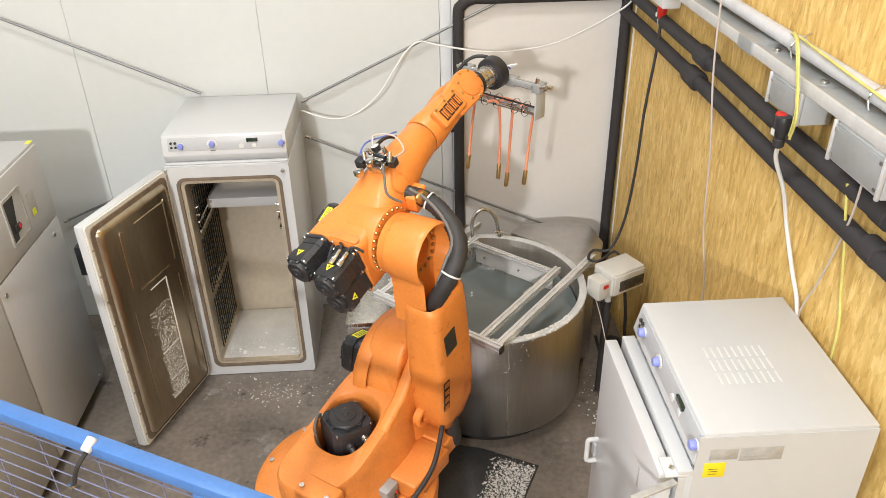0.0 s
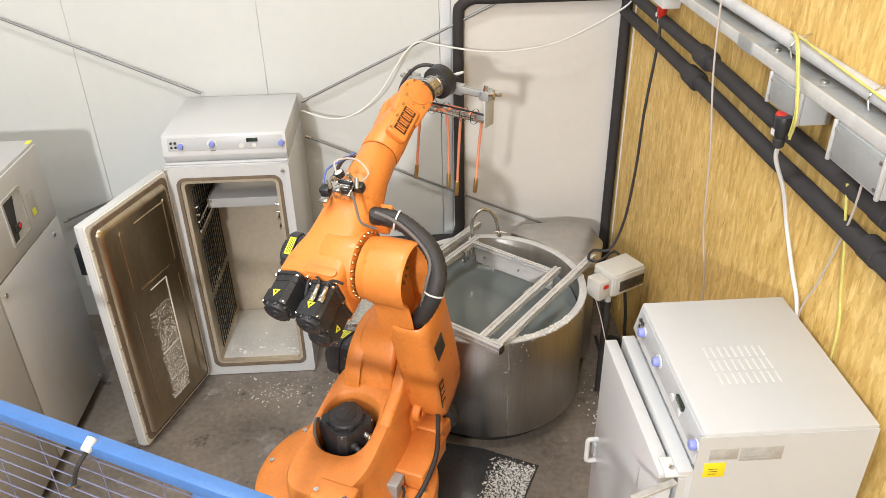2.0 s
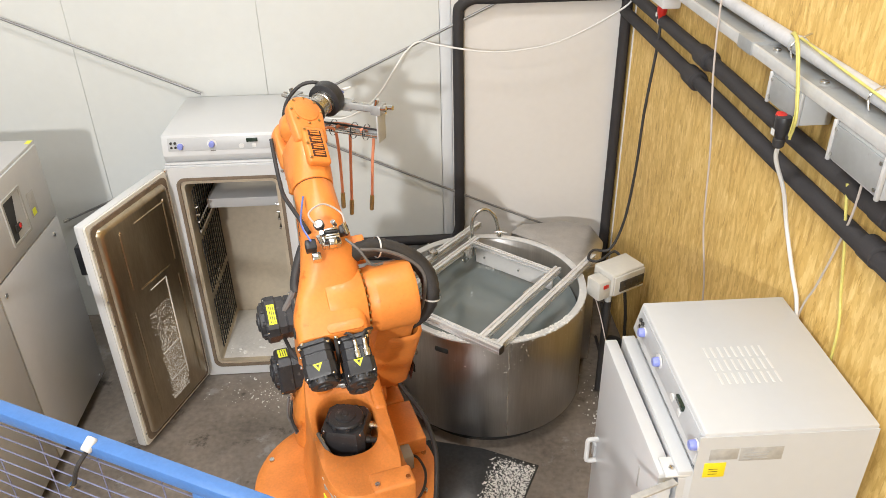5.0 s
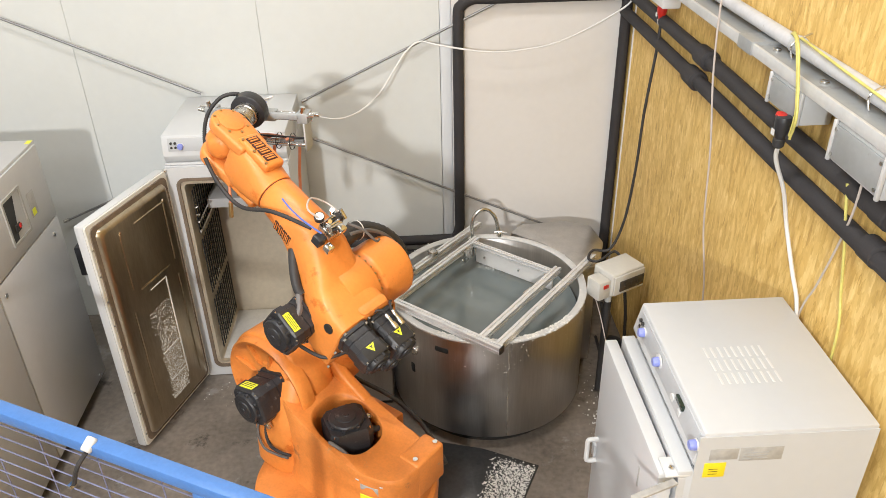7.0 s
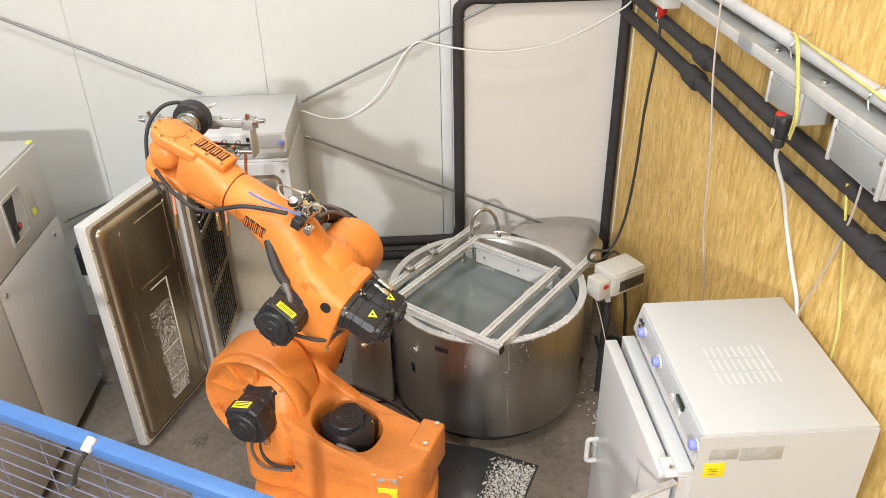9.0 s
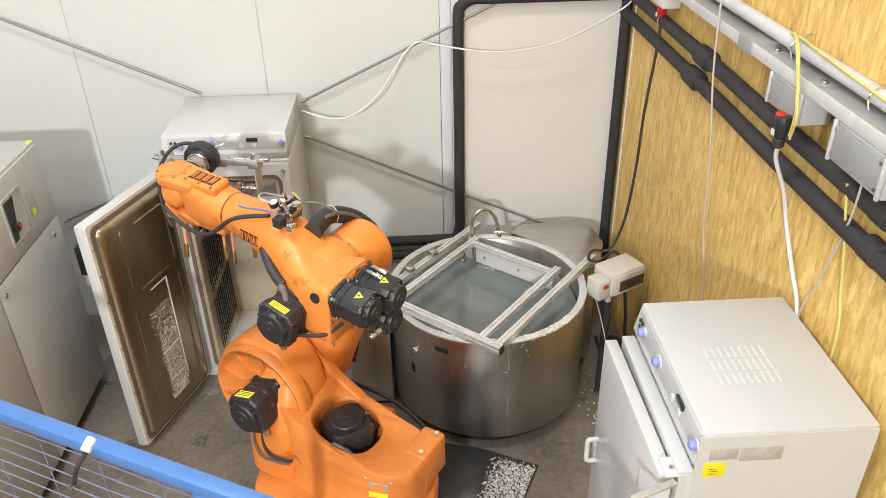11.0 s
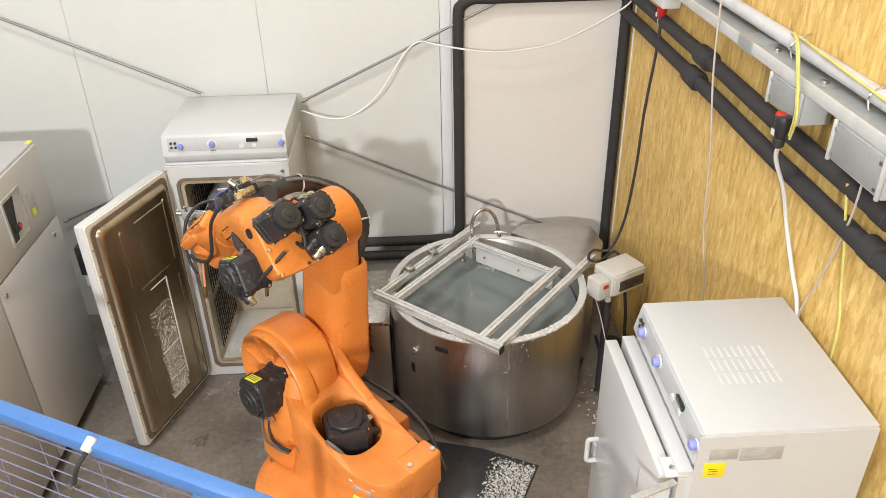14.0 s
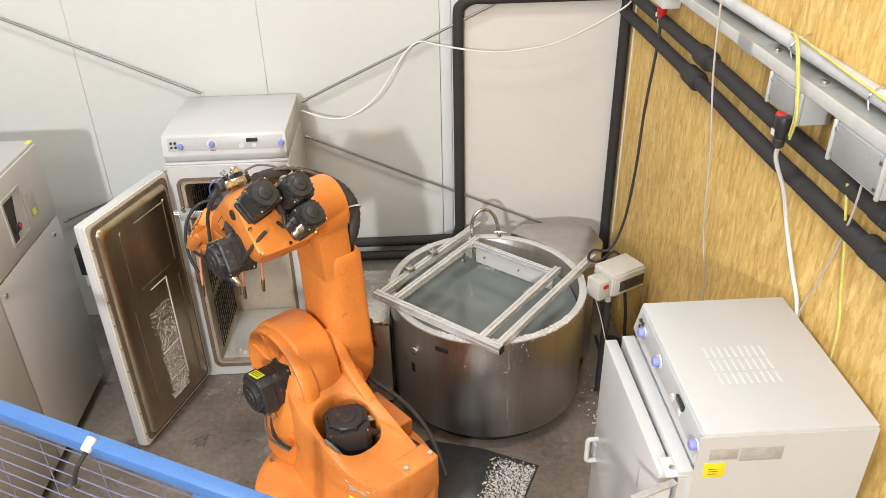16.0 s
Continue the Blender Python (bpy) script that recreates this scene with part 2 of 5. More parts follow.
def frame_of(outer, inner, axis, lo, hi, bm=None, m=None):
    """A flat ring between two outlines of equal count, with thickness."""
    def put(p, w):
        u, v = p
        return {"x": (w, u, v), "y": (u, w, v), "z": (u, v, w)}[axis]
    rings = [[put(p, lo) for p in outer], [put(p, hi) for p in outer], [put(p, hi) for p in inner], [put(p, lo) for p in inner]]
    return loft(rings + [rings[0]], bm, False, m)

# ---- structure ----
YW, XW = 3.74, 1.088          # back wall, strand-board wall
HALL = (-4.8, -6.5, 4.4)      # left wall, rear wall, ceiling

tagged(obj("floor", slab([(HALL[0] - 0.3, HALL[1] - 0.3), (XW + 0.3, HALL[1] - 0.3), (XW + 0.3, YW + 0.3), (HALL[0] - 0.3, YW + 0.3)], "z", -0.15, 0.0), FLOOR, smooth=False),
       "worn dark grey concrete floor with pale stains", "floor", kind="structure")
tagged(obj("ceiling", box((HALL[0] - 0.3, HALL[1] - 0.3, HALL[2]), (XW + 0.3, YW + 0.3, HALL[2] + 0.1)), TRIMGREY, smooth=False), "plain light grey hall ceiling", "ceiling", kind="structure")
tagged(obj("wall_west", box((HALL[0] - 0.1, HALL[1], 0), (HALL[0], YW, HALL[2])), PANEL, smooth=False), "plain light panel wall", "wall", kind="structure")
tagged(obj("wall_south", box((HALL[0], HALL[1] - 0.1, 0), (XW, HALL[1], HALL[2])), PANEL, smooth=False), "plain light panel wall", "wall", kind="structure")
wall_n = tagged(obj("wall_north", box((HALL[0], YW + 0.014, 0), (XW + 0.1, YW + 0.1, HALL[2])), PANEL, smooth=False), "off-white insulated panel wall with narrow joints", "wall", kind="structure")
joints = [HALL[0], -3.35, -2.47, -1.592, -0.701, 0.158]
for a, b in zip(joints, joints[1:]):
    part("panel", slab([(a + 0.0005, YW), (b - 0.0005, YW), (b - 0.0005, YW + 0.014), (a + 0.0005, YW + 0.014)], "z", 0.0, HALL[2], 0.0009, seg=1), PANEL, wall_n)
part("edge_strip", box((0.160, YW - 0.004, 0), (0.214, YW + 0.012, HALL[2]), 0.002), TRIMGREY, wall_n, "pale grey edge strip")
part("panel", box((0.2155, YW + 0.002, 0), (XW, YW + 0.014, HALL[2]), 0.0012, seg=1), DOORPANEL, wall_n, "warm beige wall panel")

wall_e = tagged(obj("wall_east", box((XW + 0.012, HALL[1], 0), (XW + 0.1, YW + 0.014, HALL[2])), DARKGAP, smooth=False), "yellow strand-board wall", "wall", kind="structure")
ys = [YW + 0.01, 1.24, -1.26, -3.76, HALL[1]]
for a, b in zip(ys, ys[1:]):
    for z0, z1 in ((0, 2.5), (2.503, HALL[2])):
        part("board", box((XW, b + 0.001, z0), (XW + 0.012, a - 0.001, z1)), OSB, wall_e, smooth=False)
tagged(obj("trim", box((XW - 0.006, 3.652, 0), (XW + 0.001, 3.664, 2.6), 0.002), CABLEWHITE), "thin pale corner bead", "trim", kind="structure")

# black insulated pipes on the back wall
def foam_pipe(pts, r, label, n=6):
    ob = empty("insulated_pipe")
    part("pipe", tube(pts, r, 16, n), FOAM, ob)
    return tagged(ob, label, "pipe")


foam_pipe([(-0.62, YW - 0.03, 0.425), (0.16, YW - 0.03, 0.425), (0.225, YW - 0.03, 0.44), (0.247, YW - 0.03, 0.51), (0.247, YW - 0.03, 0.6), (0.247, YW - 0.03, 1.2), (0.247, YW - 0.03, 1.62), (0.262, YW - 0.03, 1.69), (0.32, YW - 0.03, 1.722), (0.4, YW - 0.03, 1.722), (0.8, YW - 0.03, 1.722), (1.055, YW - 0.03, 1.722)], 0.027,
          "black foam-insulated pipe bent along the panel wall", 5)
foam_pipe([(1.056, YW - 0.03, 0.05), (1.056, YW - 0.03, 0.8), (1.056, YW - 0.03, 1.712)], 0.026, "black foam-insulated pipe upright in the wall corner", 4)
foam_pipe([(-0.62, YW - 0.03, 0.335), (0.1, YW - 0.03, 0.335), (0.24, YW - 0.03, 0.335)], 0.026, "black foam-insulated pipe low along the panel wall", 4)

# black pipes along the strand-board wall
for z, x, ys_ in ((1.639, XW - 0.036, 2.72), (1.737, XW - 0.034, 2.64)):
    ob = empty("insulated_pipe")
    part("pipe", tube([(x, YW - 0.01, z), (x, 2.6, z), (x - 0.004, 1.9, z - 0.004), (x, 0.4, z)], 0.025, 18, 10), FOAM, ob)
    part("sleeve", lathe((x, ys_ + 0.055, z), (0, -1, 0), [(0, 0.026), (0.004, 0.035), (0.1, 0.036), (0.106, 0.026)], 20), FOAM, ob, "thicker joint sleeve")
    part("sleeve", lathe((x, 1.50, z), (0, -1, 0), [(0, 0.026), (0.004, 0.032), (0.06, 0.032), (0.064, 0.026)], 20), FOAM, ob, "thicker joint sleeve")
    tagged(ob, "black foam-insulated pipe along the strand-board wall", "pipe", group="pipes on the strand-board wall")

# aluminium cable duct, its boxes, white conduit
duct = empty("cable_duct")
part("channel", box((XW - 0.085, 0.5, 1.897), (XW - 0.006, 3.5, 1.921), 0.003), GALV, duct)
part("front_edge", box((XW - 0.094, 0.5, 1.893), (XW - 0.0855, 3.5, 1.926), 0.002), PALEMETAL, duct, "bright aluminium front edge")
part("joint_plate", box((XW - 0.0985, 2.16, 1.891), (XW - 0.004, 2.26, 1.930), 0.002), GALV, duct, "aluminium joint plate")
for y in (2.1, 1.82, 1.45):
    part("rivet", cyl((XW - 0.05, y, 1.920), (XW - 0.05, y, 1.928), 0.012, 12, 0.002), CHROME, duct)
tagged(duct, "grey aluminium cable duct on the strand-board wall", "cable duct")


def socket_box(y0, y1, z0, z1, label):
    ob = empty("socket_box")
    part("body", box((XW - 0.088, y0, z0), (XW - 0.004, y1, z1), 0.006), DUCTGREY, ob)
    part("cover", box((XW - 0.094, y0 + 0.012, z0 + 0.010), (XW - 0.0885, y1 - 0.012, z1 - 0.010), 0.002), GALV, ob, "grey metal cover")
    for ya, yb in ((y0, y0 + 0.011), (y1 - 0.011, y1)):
        part("edge", box((XW - 0.097, ya, z0), (XW - 0.0885, yb, z1), 0.002), PALEMETAL, ob, "pale metal edge")
    for sy in (y0 + 0.018, y1 - 0.018):
        for sz in (z0 + 0.02, z1 - 0.02):
            part("screw", cyl((XW - 0.0935, sy, sz), (XW - 0.097, sy, sz), 0.005, 10), CHROME, ob)
    return tagged(ob, label, "socket box", group="boxes under the duct")


socket_box(1.825, 2.02, 1.805, 1.892, "grey aluminium socket box under the cable duct")
socket_box(1.43, 1.66, 1.79, 1.892, "larger grey aluminium socket box under the cable duct")
ob = empty("socket_box")
part("body", box((XW - 0.078, 3.05, 1.808), (XW - 0.004, 3.22, 1.892), 0.006), WHITEPLASTIC, ob)
tagged(ob, "white plastic socket box under the cable duct", "socket box")

ob = empty("conduit")
part("pipe", tube([(XW - 0.026, 3.6, 1.955), (XW - 0.026, 2.5, 1.955), (XW - 0.026, 0.6, 1.955)], 0.021, 16, 6), CONDUIT, ob)
part("collar", lathe((XW - 0.026, 2.05, 1.955), (0, -1, 0), [(0, 0.0215), (0.004, 0.025), (0.03, 0.025), (0.034, 0.0215)], 16), DUCTGREY, ob, "grey collar")
for y in (2.02, 1.62):
    part("clip", tube([(XW - 0.002, y, 1.99), (XW - 0.026, y, 1.979), (XW - 0.052, y, 1.96), (XW - 0.045, y, 1.925)], 0.003, 6), CHROME, ob)
tagged(ob, "white plastic conduit along the strand-board wall", "conduit")


def plug(name, p, d, mats, label):
    ob = empty(name)
    p, d = Vector(p), Vector(d).normalized()
    part("housing", lathe(p, d, [(0, 0.019), (0.005, 0.021), (0.034, 0.020), (0.046, 0.016), (0.06, 0.013)], 20), mats[0], ob)
    part("collar", lathe(p + d * 0.06, d, [(0, 0.012), (0.004, 0.016), (0.022, 0.015), (0.028, 0.009)], 16), mats[1], ob, "cable collar")
    part("label", box((-0.008, -0.001, 0), (0.008, 0.001, 0.016), m=Matrix.Translation(p + d * 0.05 + Vector((-0.0225, 0, 0))) @ pose(0, 0, 0, 0, 0, 90)), WHITEPLASTIC, ob)
    return tagged(ob, label, "plug")


plug("power_plug", (XW - 0.044, 3.15, 1.807), (0, 0, -1), (RED, CABLEGREY), "red three-phase plug under a white socket box")
plug("power_plug", (XW - 0.118, 1.85, 1.825), (0.0, 0.02, -1), (BLACKMOTOR, RUBBER), "black plug with a red ring under a socket box")
tagged(obj("plug_ring", lathe((XW - 0.118, 1.862, 1.828), (-0.1, 0.25, -1), [(0, 0.012), (0.003, 0.016), (0.008, 0.016), (0.011, 0.012)], 20), RED), "red plastic ring of the plug coupling", "coupling ring")

def cable(pts, r, material, label, n=10, seg=8):
    return tagged(obj("cable", tube(pts, r, seg, n), material), label, "cable")


cable([(1.044, 3.15, 1.722), (1.044, 3.15, 1.703), (1.039, 3.15, 1.59), (1.02, 3.15, 1.341), (1.012, 3.15, 1.07), (0.987, 3.15, 0.808), (0.932, 3.143, 0.66), (0.852, 3.15, 0.65), (0.814, 3.075, 0.65), (0.853, 3.036, 0.66), (0.94, 3.10, 0.67), (0.975, 3.06, 0.64)], 0.0065, RUBBER, "black rubber cable hanging in a loop beside the tank")
cable([(0.972, 1.853, 1.738), (0.985, 1.872, 1.69), (1.03, 1.878, 1.59), (1.06, 1.876, 1.481), (1.066, 1.802, 1.375), (1.07, 1.74, 1.29), (1.075, 1.70, 1.1), (1.07, 1.68, 0.5), (1.07, 1.68, 0.01)], 0.006, CABLEWHITE, "thick white cable hanging down the strand-board wall")
cable([(0.99, 2.43, 2.7), (0.985, 2.425, 2.3), (0.985, 2.419, 1.99), (0.99, 2.40, 1.76), (1.005, 2.36, 1.52), (1.03, 2.36, 1.21), (1.06, 2.33, 0.94), (1.07, 2.32, 0.5), (1.07, 2.32, 0.01)], 0.0035, CABLEGREY, "thin pinkish cable hanging before the strand-board wall")
cable([(1.05, 2.03, 1.975), (1.01, 1.98, 2.003), (0.985, 1.90, 2.005), (0.975, 1.831, 1.915), (0.975, 1.808, 1.849), (0.98, 1.824, 1.781)], 0.0035, CABLEYELLOW, "yellow-green earth cable out of the conduit")
cable([(1.05, 2.02, 1.978), (1.005, 1.96, 2.012), (0.98, 1.875, 2.0), (0.968, 1.805, 1.905), (0.968, 1.785, 1.84), (0.978, 1.815, 1.776)], 0.0035, CABLEYELLOW, "yellow-green earth cable out of the conduit")
cable([(XW - 0.03, 2.02, 1.978), (XW - 0.045, 1.95, 1.985), (XW - 0.05, 1.7, 1.975), (XW - 0.05, 1.4, 1.965), (XW - 0.05, 0.9, 1.965)], 0.0035, CABLEYELLOW, "yellow-green earth cable along the conduit")
cable([(1.03, 1.603, 1.749), (1.035, 1.59, 1.687), (1.055, 1.584, 1.579), (1.07, 1.569, 1.454), (1.074, 1.54, 1.314), (1.074, 1.540, 0.9), (1.074, 1.540, 0.5), (1.074, 1.540, 0.02)], 0.0038, CABLEYELLOW, "yellow cable down the strand-board wall")
cable([(1.02, 1.534, 1.783), (1.03, 1.553, 1.692), (1.05, 1.607, 1.566), (1.07, 1.678, 1.408), (1.074, 1.731, 1.267), (1.077, 1.781, 0.9), (1.077, 1.781, 0.5), (1.077, 1.781, 0.02)], 0.003, CABLEGREY, "thin grey cable down the strand-board wall")
cable([(-0.534, 3.66, 1.22), (-0.433, 3.62, 1.196), (-0.335, 3.6, 1.194), (-0.235, 3.6, 1.234), (-0.142, 3.6, 1.316), (-0.069, 3.62, 1.419), (-0.008, 3.66, 1.495), (0.059, 3.69, 1.533), (0.15, 3.63, 1.53), (0.371, 3.6, 1.5), (0.56, 3.6, 1.505), (0.745, 3.6, 1.546), (1.001, 3.62, 1.669), (1.06, 3.6, 1.75), (1.07, 3.5, 1.9)], 0.0045, CABLEWHITE, "white cable slung along the panel wall")
cable([(XW - 0.04, 1.25, 1.05), (XW - 0.03, 1.27, 0.7), (XW - 0.03, 1.26, 0.02)], 0.004, CABLEWHITE, "white cable down the strand-board wall")

# tension rods of the wall bracing
def rod(p, q, label="thin galvanised tension rod of the wall bracing"):
    ob = empty("tension_rod")
    p, q = Vector(p), Vector(q)
    part("bar", cyl(p, q, 0.006, 10), RODSTEEL, ob)
    part("end_ferrule", cyl(p, p + (q - p).normalized() * 0.03, 0.009, 10), STEEL, ob)
    return tagged(ob, label, "rod", group="wall bracing")


rod((-0.536, 3.705, 1.25), (1.2 - 0.15, 3.705, 1.99))
rod((-0.537, 3.705, 1.067), (0.737, 3.705, 0.484))
rod((-3.0, 3.705, 2.225), (-1.02, 3.705, 1.309))
rod((-1.861, 3.705, 0.632), (-1.2, 3.705, 0.905))

# ---- the three lab ovens ----


def oven(m, label, top_in=0.042, slots=False, labels=False, W=0.545, D=0.535, ZT=1.302):
    """A tall oven: front at y=0, 0.545 wide along x, depth along y, open front with a lined chamber."""
    ZB = 1.172 if not slots else 1.160
    ob = empty("lab_oven", m)
    x0, x1, z0, z1, dp = 0.045, W - 0.04, 0.058, 1.115, D - 0.075
    part("bottom", box((0, 0.012, 0), (W, D, 0.03), 0.006), ENAMEL, ob)
    for xa, xb in ((0, 0.03), (W - 0.03, W)):
        part("side_wall", box((xa, 0.012, 0.0305), (xb, D, ZB), 0.006), ENAMEL, ob)
    part("rear_wall", box((0.0305, D - 0.03, 0.0305), (W - 0.0305, D, ZB), 0.004), ENAMEL, ob)
    part("top_wall", box((0.0305, 0.012, ZB - 0.03), (W - 0.0305, D - 0.031, ZB), 0.004), ENAMEL, ob)
    part("front_frame", frame_of(round_rect(0, 0.004, W, ZB - 0.004, 0.012), round_rect(x0, z0, x1, z1, 0.035), "y", -0.004, 0.014), ENAMEL, ob)
    part("gasket", frame_of(round_rect(x0 - 0.003, z0 - 0.003, x1 + 0.003, z1 + 0.003, 0.04), round_rect(x0 + 0.012, z0 + 0.012, x1 - 0.012, z1 - 0.012, 0.03), "y", -0.007, 0.016), GASKET, ob, "brown rubber gasket")
    part("inner_rim", frame_of(round_rect(x0 + 0.010, z0 + 0.010, x1 - 0.010, z1 - 0.010, 0.032), round_rect(x0 + 0.028, z0 + 0.024, x1 - 0.028, z1 - 0.028, 0.02), "y", 0.002, 0.03), INNER, ob, "steel rim")
    bm = bmesh.new()
    ra, rb = round_rect(x0 + 0.02, z0 + 0.02, x1 - 0.02, z1 - 0.02, 0.03), round_rect(x0 + 0.03, z0 + 0.02, x1 - 0.03, z1 - 0.03, 0.02)
    bm = loft([[(u, 0.02, v) for u, v in ra], [(u, dp, v) for u, v in rb]], bm, False)
    bm.faces.new([bm.verts.new((u, dp, v)) for u, v in rb])
    part("lining", bm, INNER, ob, "steel chamber lining")
    part("floor_pan", box((x0 + 0.036, 0.03, z0 + 0.0205), (x1 - 0.036, dp - 0.004, z0 + 0.024), 0.001), PAN, ob, "pale steel floor pan")
    # slotted side walls, shelf rails, shelf
    for sx, s in ((x0 + 0.036, 1), (x1 - 0.036, -1)):
        for k in range(11):
            y = 0.07 + k * 0.035
            for za, zb in ((0.12, 0.42), (0.46, 0.76), (0.80, 1.02)):
                part("air_slot", box((sx - 0.002, y, za), (sx + 0.002, y + 0.012, zb)), DARKGAP, ob, smooth=False)
        for zz in (0.86, 0.81):
            part("shelf_rail", box((min(sx, sx + s * 0.014), 0.05, zz), (max(sx, sx + s * 0.014), 0.43, zz + 0.012), 0.002), CHROME, ob)
        for zz in (0.9, 0.94, 0.52, 0.44):
            part("stud", cyl((sx, 0.06 if zz > 0.8 else 0.2, zz), (sx + s * 0.016, 0.06 if zz > 0.8 else 0.2, zz), 0.006, 10), CHROME, ob)
    part("shelf", box((x0 + 0.04, 0.25, 0.835), (x1 - 0.04, D - 0.078, 0.885), 0.004), ENAMEL, ob, "white enamelled shelf")
    # head with the control panel
    part("head", slab([(top_in, ZB + 0.001), (top_in - 0.02, ZB + 0.04), (top_in, ZT), (D - 0.002, ZT), (D - 0.002, ZB + 0.001)], "x", 0.003, W - 0.003, 0.005), ENAMEL, ob)
    pz0, pz1 = ZB + 0.062, ZT - 0.012
    def py(z):
        return top_in - 0.02 + 0.02 * (z - ZB - 0.04) / (ZT - ZB - 0.04)
    part("control_panel", slab([(py(pz0) - 0.003, pz0), (py(pz1) - 0.003, pz1), (py(pz1) + 0.004, pz1), (py(pz0) + 0.004, pz0)], "x", 0.03, W - 0.02, 0.001), PANELGREY, ob, "grey control panel")
    if slots:
        part("lip", box((0.001, -0.0065, ZB - 0.014), (W - 0.001, top_in - 0.010, ZB + 0.011), 0.004), ENAMEL, ob)
    else:
        part("lip", box((0.004, 0.012, ZB + 0.001), (W - 0.004, top_in - 0.012, ZB + 0.010), 0.003), ENAMEL, ob)
    zc = (pz0 + pz1) / 2
    yk = py(zc) - 0.003
    for kx, kz in ((0.085, zc - 0.006), (0.222, zc), (0.522, zc - 0.004)):
        part("knob_ring", cyl((kx, yk + 0.001, kz), (kx, yk - 0.003, kz), 0.021 if kx == 0.222 else 0.015, 20), WHITEPLASTIC, ob)
        part("knob", lathe((kx, yk - 0.003, kz), (0, -1, 0), [(0, 0.0135), (0.004, 0.0135), (0.013, 0.0125), (0.016, 0.010)], 18), KNOB, ob, "blue knob")
    part("display", box((0.372, yk - 0.005, zc + 0.004), (0.42, yk + 0.003, zc + 0.020), 0.001), DISPLAY, ob, "dark display")
    part("button", box((0.395, yk - 0.006, zc - 0.022), (0.412, yk + 0.002, zc - 0.006), 0.002), WHITEPLASTIC, ob)
    part("socket", cyl((0.348, yk + 0.002, zc - 0.014), (0.348, yk - 0.005, zc - 0.014), 0.012, 18), WHITEPLASTIC, ob)
    part("badge", box((0.212, yk - 0.004, zc - 0.036), (0.236, yk + 0.003, zc - 0.026), 0.001), LABELDARK, ob)
    for k in range(4):
        part("indicator", cyl((0.045 + 0.018 * (k % 2), yk + 0.002, zc - 0.012 + 0.02 * (k // 2)), (0.045 + 0.018 * (k % 2), yk - 0.005, zc - 0.012 + 0.02 * (k // 2)), 0.0055, 10), LABELDARK, ob)
    part("latch", cyl((W - 0.028, -0.002, 1.14), (W - 0.028, -0.018, 1.14), 0.008, 12, 0.002), CHROME, ob)
    if slots:
        # vent slots as pale raised bars, their highlights put into the colour
        for r in range(3):
            for k in range(9):
                part("vent_slot", box((0.222 + r * 0.052, 0.140 + k * 0.0185, ZT - 0.001), (0.264 + r * 0.052, 0.146 + k * 0.0185, ZT + 0.0015), 0.0007, seg=1), WHITEPLASTIC, ob, "narrow vent slot painted pale for its highlight")
    if labels:
        xf = W + 0.001
        part("side_cover", box((W - 0.0028, 0.03, 0.031), (W + 0.0004, D - 0.002, ZT - 0.010)), ENAMEL, ob)
        part("rating_plate", box((W - 0.002, 0.06, 1.205), (xf, 0.128, 1.24), 0.0005), LABELGREY, ob, "grey rating plate")
        part("rating_plate", box((W - 0.002, 0.132, 1.198), (xf, 0.235, 1.24), 0.0005), LABELGREY, ob, "grey rating plate")
        part("warning_label", box((W - 0.002, 0.052, 1.150), (xf + 0.0006, 0.104, 1.196), 0.0005), YELLOW, ob, "yellow warning label")
        for k in range(3):
            part("print_bar", box((W, 0.064, 1.160 + k * 0.008), (xf + 0.0012, 0.086, 1.1612 + k * 0.008)), LABELDARK, ob)
        for k in range(3):
            part("print_bar", box((W, 0.14, 1.206 + k * 0.009), (xf + 0.0008, 0.20, 1.207 + k * 0.009)), PANELGREY, ob)
    return tagged(ob, label, "oven", group="lab ovens")


oven(pose(-1.09, 3.147, 0), "white lab oven standing open, steel chamber inside")
oven(pose(0.605, 1.806, 0, 0, 0, -90), "white lab oven with its door ajar, labels on its side", slots=True, labels=True, W=0.535, D=0.455, ZT=1.288)

# crumbs of wax on the chamber floor
random.seed(4)
bm = bmesh.new()
for k in range(60):
    x, y = -1.0 + random.random() * 0.38, 3.20 + abs(random.gauss(0, 0.09))
    if y > 3.5:
        continue
    r = 0.002 + random.random() ** 3 * 0.011
    lathe((x, y, 0.0822), (0, 0, 1), [(0, r), (0.001, r * 0.9), (0.0016 + r * 0.1, r * 0.4)], 7, bm)
tagged(obj("wax_crumbs", bm, CRUST), "pale wax drops on the oven floor", "wax crumbs", kind="stuff")

# open door of the first oven
door = empty("oven_door", pose(-1.077, 3.128, 0.0, 0, 0, -109.45))
DW, DZ0, DZ1 = 0.536, 0.028, 1.168
part("shell", box((0, -0.05, DZ0), (DW, -0.008, DZ1), 0.008), ENAMEL, door)
part("edge_frame", frame_of(round_rect(0.004, DZ0 + 0.004, DW - 0.004, DZ1 - 0.004, 0.01), round_rect(0.022, DZ0 + 0.022, DW - 0.022, DZ1 - 0.022, 0.02), "y", -0.009, 0.001), ENAMELWORN, door)
part("gasket", frame_of(round_rect(0.018, DZ0 + 0.018, DW - 0.018, DZ1 - 0.018, 0.03), round_rect(0.041, DZ0 + 0.041, DW - 0.041, DZ1 - 0.041, 0.026), "y", -0.008, 0.007), GASKET, door, "brown rubber gasket")
